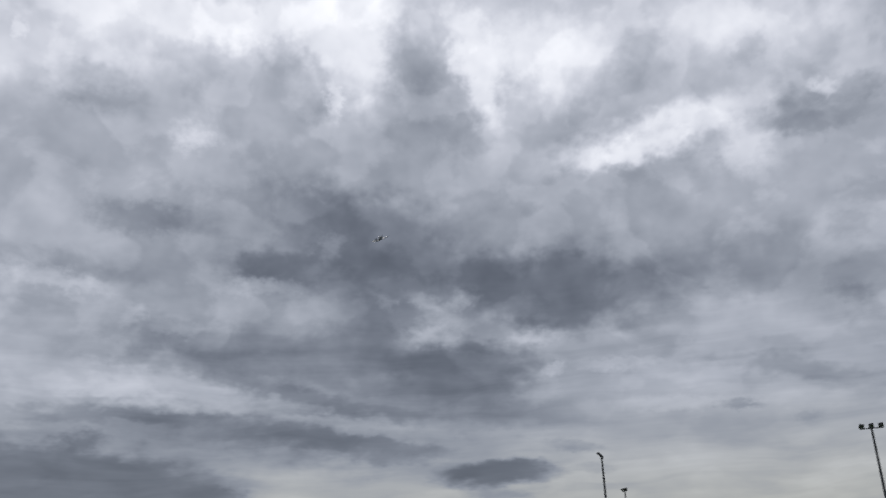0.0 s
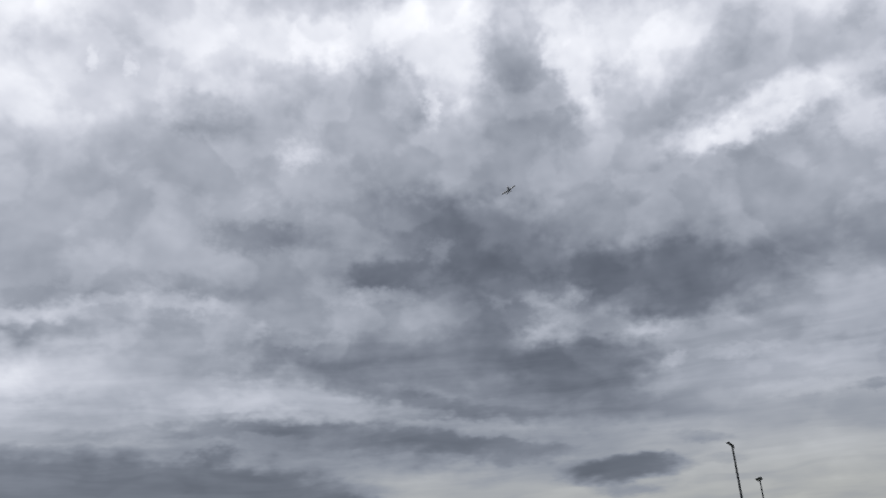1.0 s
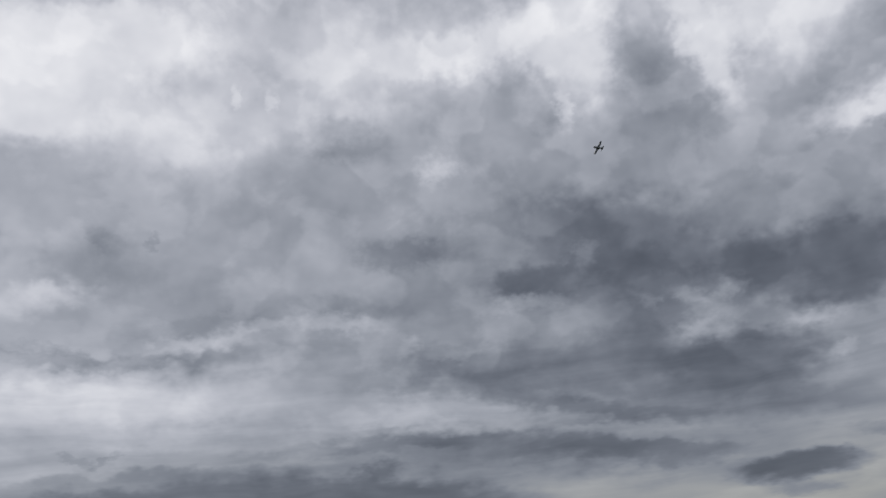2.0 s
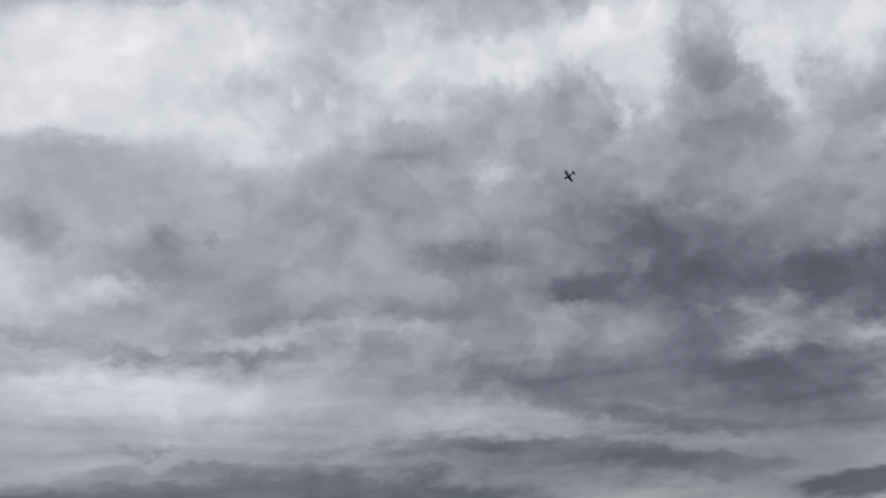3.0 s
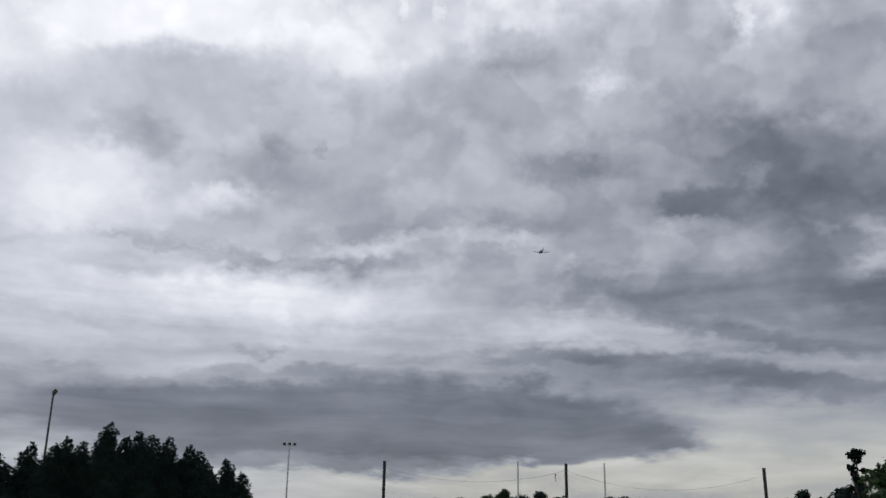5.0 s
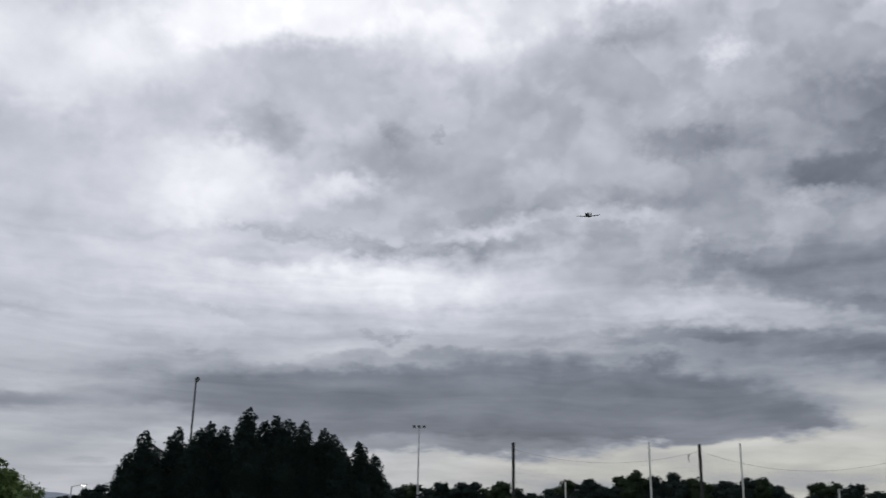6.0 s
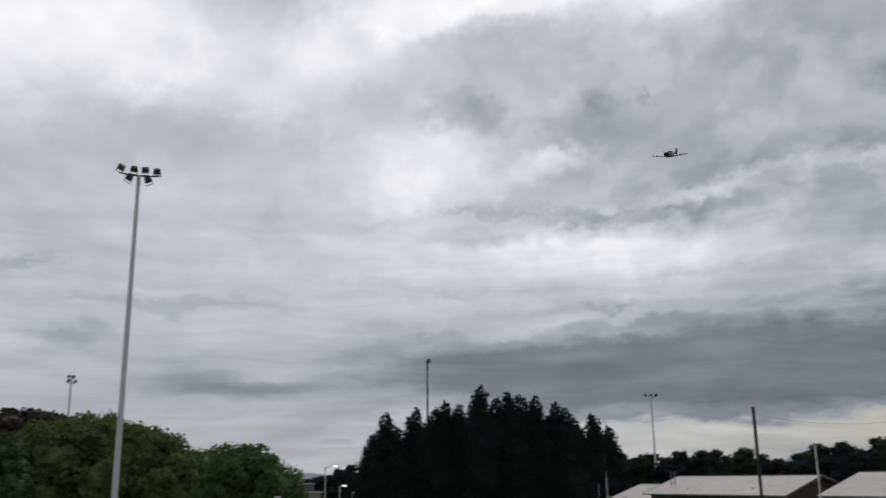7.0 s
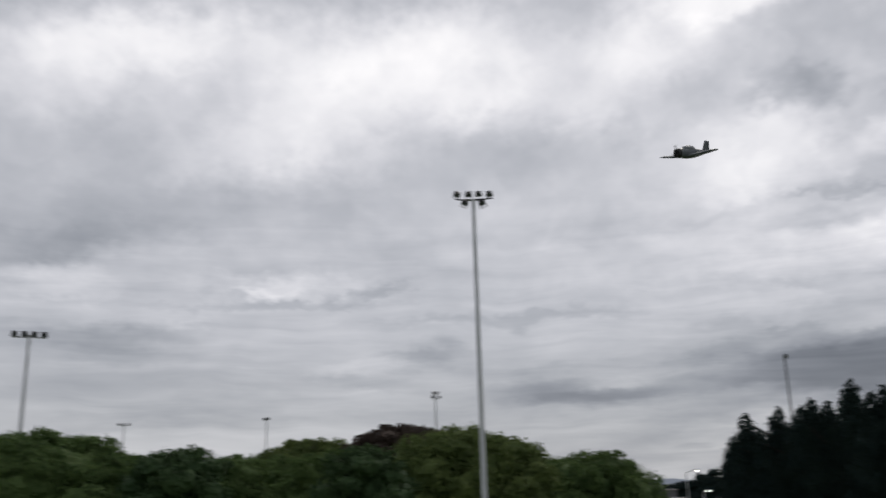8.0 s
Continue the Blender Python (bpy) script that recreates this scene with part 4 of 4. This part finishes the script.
def house(where, turn, length, run, eave, ridge, label, vents=()):
    """A low gabled building: x along the eaves, y away from the front eave; ribbed sheet roof with overhang."""
    hs = thing("clubhouse", where, label, "building", "clubhouse buildings", turn)
    bm = bmesh.new()
    o = 0.6
    w = [(o, o), (length - o, o), (length - o, 2 * run - o), (o, 2 * run - o)]
    lo = [bm.verts.new((x, y, 0)) for x, y in w]
    hi = [bm.verts.new((x, y, eave - 0.12)) for x, y in w]
    for i in range(4):
        bm.faces.new((lo[i], lo[(i + 1) % 4], hi[(i + 1) % 4], hi[i]))
    for x in (o, length - o):
        a = [bm.verts.new((x, o, eave - 0.12)), bm.verts.new((x, 2 * run - o, eave - 0.12)), bm.verts.new((x, run, ridge - 0.3))]
        bm.faces.new(a)
    part("wall", bm, WALL, hs)
    slope = math.atan2(ridge - eave, run)
    for side in (0, 1):
        bm = bmesh.new()
        m = pose(length / 2, run / 2, (eave + ridge) / 2, math.degrees(slope)) if side == 0 else pose(length / 2, run * 1.5, (eave + ridge) / 2, -math.degrees(slope))
        box(bm, length, run / math.cos(slope), 0.05, m)
        part("roof_slope", bm, ROOF, hs)
        bm = bmesh.new()
        y = -0.03 if side == 0 else 2 * run + 0.03
        box(bm, length, 0.12, 0.13, pose(length / 2, y, eave - 0.05), 0.02)
        part("gutter", bm, ROOF, hs)
    bm = bmesh.new()
    box(bm, length, 0.3, 0.03, pose(length / 2, run, ridge + 0.05), 0.01)
    part("ridge_cap", bm, ROOF, hs)
    for x in (0, length):
        bm = bmesh.new()
        for s in (-1, 1):
            box(bm, 0.03, run / math.cos(slope), 0.2, pose(x + (0.02 if x else -0.02), run - s * run / 2, (eave + ridge) / 2 - 0.05, s * math.degrees(slope)))
        part("barge_board", bm, FASCIA, hs)
    for x, y, h in vents:
        bm = bmesh.new()
        z = eave + (ridge - eave) * y / run
        tube(bm, (x, y, z - 0.1), (x, y, z + h), 0.06, 0.06, 10)
        if h > 0.5:
            tube(bm, (x, y, z + h), (x, y, z + h + 0.1), 0.11, 0.07, 10)
        part("vent_pipe", bm, FASCIA, hs)
    return hs


left, right = polar(38.27, 102.5, 0), polar(30.1, 89.8, 0)
lie = right - left
turn = math.degrees(math.atan2(lie.y, lie.x))
house(left, turn, lie.length, 5.5, 2.36, 4.14, "low clubhouse with pale ribbed metal roof and vent pipes", ((1.75, 2.6, 1.35), (2.3, 2.6, 1.35), (5.3, 1.3, 0.18), (13.6, 1.6, 0.18)))
house(polar(28.42, 89.5), turn, 15.5, 6.6, 2.36, 4.38, "low clubhouse with pale ribbed metal roof")
house(polar(40.23, 110), turn, 8.0, 4.9, 1.735, 3.25, "small pale-roofed shed behind the clubhouse")
house(polar(31.6, 99.0), turn, 7.0, 4.5, 1.7, 2.95, "small pale-roofed link between the clubhouses")


# ---- street lamps and small things by the car park ----
GLOW, gn, gb = material("lit_lamp")
gb.inputs["Emission Color"].default_value, gb.inputs["Emission Strength"].default_value = (1.0, 0.97, 0.9, 1), 4.0


def street_lamp(az, dist, top, turn, arm, lit=True):
    s = thing("street_lamp", polar(az, dist), "slim grey street lamp, lit" if lit else "slim grey lamp post", "street lamp", "street lamps", turn)
    bm = bmesh.new()
    tube(bm, (0, 0, 0), (0, 0, top), 0.075, 0.05, 10)
    part("post", bm, STEEL, s)
    bm = bmesh.new()
    tube(bm, (0, 0, top - 0.05), (arm, 0, top + 0.12), 0.03, 0.025, 8)
    part("arm", bm, STEEL, s)
    bm = bmesh.new()
    box(bm, 0.55, 0.22, 0.10, pose(arm + 0.2, 0, top + 0.14), 0.03)
    h = part("lantern", bm, STEEL, s)
    bm = bmesh.new()
    box(bm, 0.36, 0.16, 0.04, pose(arm + 0.2, 0, top + 0.075), 0.012)
    part("lamp_glass", bm, GLOW if lit else WHITE, h, "glowing white glass" if lit else "white diffuser")


street_lamp(57.8, 85, 5.42, 58, 0.75)
street_lamp(56.9, 80, 3.68, 57, 0.2)
street_lamp(56.15, 75, 3.2, 56, 0.2)
street_lamp(40.9, 80, 4.8, 41, 0.0, False)
p = thing("flag_pole", polar(40.4, 82), "thin pale metal pole beside a dark tree", "pole")
bm = bmesh.new()
tube(bm, (0, 0, 0), (0, 0, 5.5), 0.06, 0.05, 10)
part("shaft", bm, STEEL, p)
shed = thing("flat_roofed_shed", polar(60.2, 96), "low beige flat-roofed shed among trees", "shed", "", 59)
bm = bmesh.new()
box(bm, 3.6, 3.0, 2.9, pose(1.8, 0, 1.45))
part("wall", bm, BEIGE, shed)
bm = bmesh.new()
box(bm, 3.9, 3.3, 0.14, pose(1.8, 0, 2.98), 0.02)
part("roof", bm, ROOF, shed)


block = thing("grey_block", polar(59.9, 135), "plain grey low building among far trees", "building", "", 59)
bm = bmesh.new()
box(bm, 3.4, 4.0, 3.5, pose(1.7, 0, 1.75))
part("wall", bm, FASCIA, block)
bm = bmesh.new()
box(bm, 3.7, 4.3, 0.16, pose(1.7, 0, 3.58), 0.02)
part("roof", bm, ROOF, block)
board = thing("sign_board", polar(60.65, 60), "small white sign board on a post", "sign", "", 60.6)
bm = bmesh.new()
tube(bm, (0, 0, 0), (0, 0, 3.2), 0.04, 0.04, 8)
part("post", bm, STEEL, board)
bm = bmesh.new()
box(bm, 0.42, 0.03, 0.5, pose(0, -0.05, 3.1), 0.008)
part("panel", bm, WHITE, board)


# ---- the model aeroplane ----
PAINT = mottled("grey_aircraft_paint", (0.075, 0.088, 0.098), (0.118, 0.134, 0.146), 5.0, 0.45, 0.0)
DARK = mottled("black_cowl_paint", (0.012, 0.012, 0.014), (0.03, 0.03, 0.032), 8.0, 0.5)
PANE = mottled("tinted_canopy", (0.17, 0.185, 0.195), (0.27, 0.29, 0.30), 6.0, 0.2)
MARK = mottled("white_marking", (0.65, 0.65, 0.65), (0.75, 0.75, 0.75), 8.0, 0.5)


def loft(name, rings, mat, parent, label="", sides=20, power=2.4, close=True):
    """A skin through oval rings (y, half width, half height, centre height)."""
    verts, faces = [], []
    for y, w, h, z in rings:
        for i in range(sides):
            a = 2 * math.pi * i / sides
            c, s = math.cos(a), math.sin(a)
            verts.append((w * math.copysign(abs(c) ** (2 / power), c), y, z + h * math.copysign(abs(s) ** (2 / power), s)))
    for k in range(len(rings) - 1):
        for i in range(sides):
            j = (i + 1) % sides
            faces.append((k * sides + i, k * sides + j, (k + 1) * sides + j, (k + 1) * sides + i))
    if close:
        faces.append(tuple(range(sides)))
        faces.append(tuple(range((len(rings) - 1) * sides, len(rings) * sides))[::-1])
    return mesh_part(name, verts, faces, mat, parent, label, True)


def blade(name, root, tip, mat, parent, thick=0.12, label=""):
    """A tapered wing or fin with an aerofoil section; root and tip: (leading edge place, chord), span along x or z."""
    profile = [(0, 0), (0.06, 0.5), (0.3, 1.0), (0.65, 0.62), (1, 0.03), (0.65, -0.35), (0.3, -0.5), (0.06, -0.35)]
    verts, faces = [], []
    up = Vector((1, 0, 0)) if abs(tip[0][2] - root[0][2]) > abs(tip[0][0] - root[0][0]) else Vector((0, 0, 1))
    steps = 6
    for i in range(steps + 1):
        t = i / steps
        p = Vector(root[0]).lerp(Vector(tip[0]), t)
        c = root[1] + (tip[1] - root[1]) * t
        if i == steps:
            p, c = p - Vector((0, c * 0.08, 0)), c * 0.8
        for u, w in profile:
            verts.append(p + Vector((0, -u * c, 0)) + up * w * c * thick * (0.55 if i == steps else 1))
    n = len(profile)
    for i in range(steps):
        for j in range(n):
            k = (j + 1) % n
            faces.append((i * n + j, i * n + k, (i + 1) * n + k, (i + 1) * n + j))
    faces += [tuple(range(n)), tuple(range(steps * n, steps * n + n))]
    return mesh_part(name, verts, faces, mat, parent, label, True)


plane = thing("model_aeroplane", (0, 60, 25), "grey low-wing model warbird with radial nose, in flight", "model aeroplane")
body = loft("fuselage", [(0.40, 0.088, 0.094, 0), (0.33, 0.091, 0.101, 0), (0.24, 0.086, 0.108, 0.0), (0.08, 0.08, 0.108, 0.0), (-0.08, 0.072, 0.098, 0.004), (-0.24, 0.055, 0.076, 0.014),
                         (-0.40, 0.036, 0.05, 0.026), (-0.54, 0.018, 0.03, 0.038), (-0.585, 0.006, 0.014, 0.045)], PAINT, plane)
cowl = loft("cowling", [(0.478, 0.066, 0.070, 0), (0.468, 0.08, 0.086, 0), (0.438, 0.09, 0.097, 0), (0.395, 0.092, 0.099, 0)], DARK, plane, "black engine cowling")
loft("intake", [(0.483, 0.05, 0.054, 0), (0.476, 0.06, 0.064, 0)], DARK, cowl)
loft("canopy", [(0.29, 0.006, 0.008, 0.098), (0.245, 0.042, 0.036, 0.10), (0.16, 0.054, 0.058, 0.102), (0.05, 0.055, 0.063, 0.10), (-0.05, 0.047, 0.05, 0.095), (-0.15, 0.02, 0.016, 0.085)], PANE, plane, "framed grey-tinted cockpit canopy", 18, 2.2)
canopy = plane.children[-1]
for y, w, h in ((0.235, 0.045, 0.041), (0.14, 0.056, 0.061), (0.05, 0.057, 0.065), (-0.04, 0.05, 0.054)):
    loft("canopy_frame", [(y + 0.005, w, h, 0.101), (y - 0.005, w, h, 0.101)], PAINT, canopy, "", 18, 2.2)
for s in (-1, 1):
    w = blade("wing", ((s * 0.05, 0.235, -0.072), 0.30), ((s * 0.70, 0.165, -0.005), 0.165), PAINT, plane, 0.15)
    blade("aileron", ((s * 0.38, -0.012, -0.038), 0.05), ((s * 0.66, 0.015, -0.009), 0.04), PAINT, w, 0.12)
    blade("stabiliser", ((s * 0.02, -0.40, 0.055), 0.16), ((s * 0.27, -0.445, 0.062), 0.10), PAINT, plane, 0.10)
fin = blade("fin", ((0, -0.36, 0.05), 0.20), ((0, -0.465, 0.275), 0.115), PAINT, plane, 0.10)
blade("rudder", ((0, -0.545, 0.05), 0.07), ((0, -0.572, 0.265), 0.05), PAINT, fin, 0.10)
for s in (-1, 1):
    bm = bmesh.new()
    bmesh.ops.create_cone(bm, cap_ends=True, segments=16, radius1=0.028, radius2=0.028, depth=0.012, matrix=pose(s * 0.0525, -0.30, 0.02, 0, 90, 0))
    box(bm, 0.012, 0.11, 0.018, pose(s * 0.0515, -0.30, 0.02))
    part("roundel", bm, MARK, plane, "small white marking with side bars")
propeller = new("propeller")
propeller.parent = plane
bm = bmesh.new()
bmesh.ops.create_uvsphere(bm, u_segments=14, v_segments=8, radius=0.024, matrix=pose(0, 0, 0) @ Matrix.Diagonal((1, 1.6, 1, 1)))
part("hub", bm, DARK, propeller)
for i in range(3):
    bm = bmesh.new()
    m = pose(0, 0, 0, 0, 120 * i, 0)
    box(bm, 0.017, 0.005, 0.145, m @ pose(0, 0.004, 0.095, 0, 0, 28), 0.002)
    part("blade", bm, DARK, propeller)

FLIGHT = [
    (0, pose(-4.33, 62.22, 28.96, 40.5, -3.8, -27.6)),
    (0.25, pose(-3.60, 63.83, 30.46, 42.5, -5.9, -28.2)),
    (0.5, pose(-2.98, 65.38, 32.03, 47.0, -8.9, -27.7)),
    (0.75, pose(-2.60, 66.82, 33.74, 53.0, -13.0, -24.8)),
    (1, pose(-2.56, 68.21, 35.58, 58.2, -18.9, -20.5)),
    (1.25, pose(-2.94, 69.58, 37.51, 62.5, -26.3, -15.6)),
    (1.5, pose(-3.75, 70.81, 39.34, 66.3, -34.9, -9.2)),
    (1.75, pose(-4.99, 71.76, 40.91, 70.8, -45.4, -5.4)),
    (2, pose(-6.57, 72.50, 42.24, 71.9, -55.6, -0.8)),
    (2.2, pose(-8.03, 73.03, 43.11, 66.2, -64.3, 7.7)),
    (2.25, pose(-8.42, 73.16, 43.29, 65.5, -67.0, 8.9)),
    (2.5, pose(-10.47, 73.74, 43.81, 31.7, -78.3, 45.2)),
    (3.3, pose(-17.60, 74.49, 41.46, -108.1, -49.2, -152.3)),
    (3.5, pose(-19.31, 74.27, 39.87, -94.8, -43.6, -161.0)),
    (3.75, pose(-21.15, 73.67, 37.53, -82.5, -36.4, -167.8)),
    (4, pose(-22.72, 72.70, 34.87, -70.5, -29.1, -174.5)),
    (4.2, pose(-23.78, 71.58, 32.61, -61.5, -24.0, -174.0)),
    (4.25, pose(-23.99, 71.23, 32.06, -58.8, -22.7, -173.7)),
    (4.5, pose(-24.61, 68.96, 29.42, -45.0, -17.2, -170.9)),
    (4.75, pose(-24.69, 65.95, 27.06, -32.7, -11.6, -170.6)),
    (5, pose(-24.40, 62.37, 25.07, -23.0, -6.3, -171.6)),
    (5.25, pose(-23.94, 58.34, 23.50, -14.9, -2.9, -172.5)),
    (5.3, pose(-23.85, 57.49, 23.24, -13.5, -1.9, -172.7)),
    (5.5, pose(-23.44, 53.97, 22.38, -9.6, -1.0, -172.4)),
    (5.75, pose(-22.77, 49.23, 21.50, -7.6, -2.0, -170.9)),
    (6, pose(-21.95, 44.30, 20.63, -8.3, -3.9, -169.3)),
    (6.25, pose(-21.05, 39.42, 19.61, -10.3, -4.9, -168.1)),
    (6.5, pose(-20.32, 35.09, 18.58, -12.6, -6.8, -166.8)),
    (6.75, pose(-19.63, 31.00, 17.43, -14.2, -7.9, -166.6)),
    (7, pose(-18.90, 26.95, 16.17, -14.0, -8.9, -166.4)),
    (7.25, pose(-18.17, 23.02, 14.94, -13.0, -10.0, -165.0)),
    (7.5, pose(-17.22, 18.76, 13.65, -12.1, -10.4, -162.7)),
    (7.75, pose(-15.97, 14.49, 12.27, -11.2, -10.5, -161.0)),
    (8, pose(-14.86, 10.20, 11.06, -11.0, -10.9, -160.4)),
]


def motions():
    """The aeroplane's turn and pass, and its propeller's spin."""
    walk(plane, FLIGHT)
    spin = [(i / 120, pose(0, 0.497, 0, 0, (i * 83) % 360, 0)) for i in range(961)]
    walk(propeller, spin)


motions()
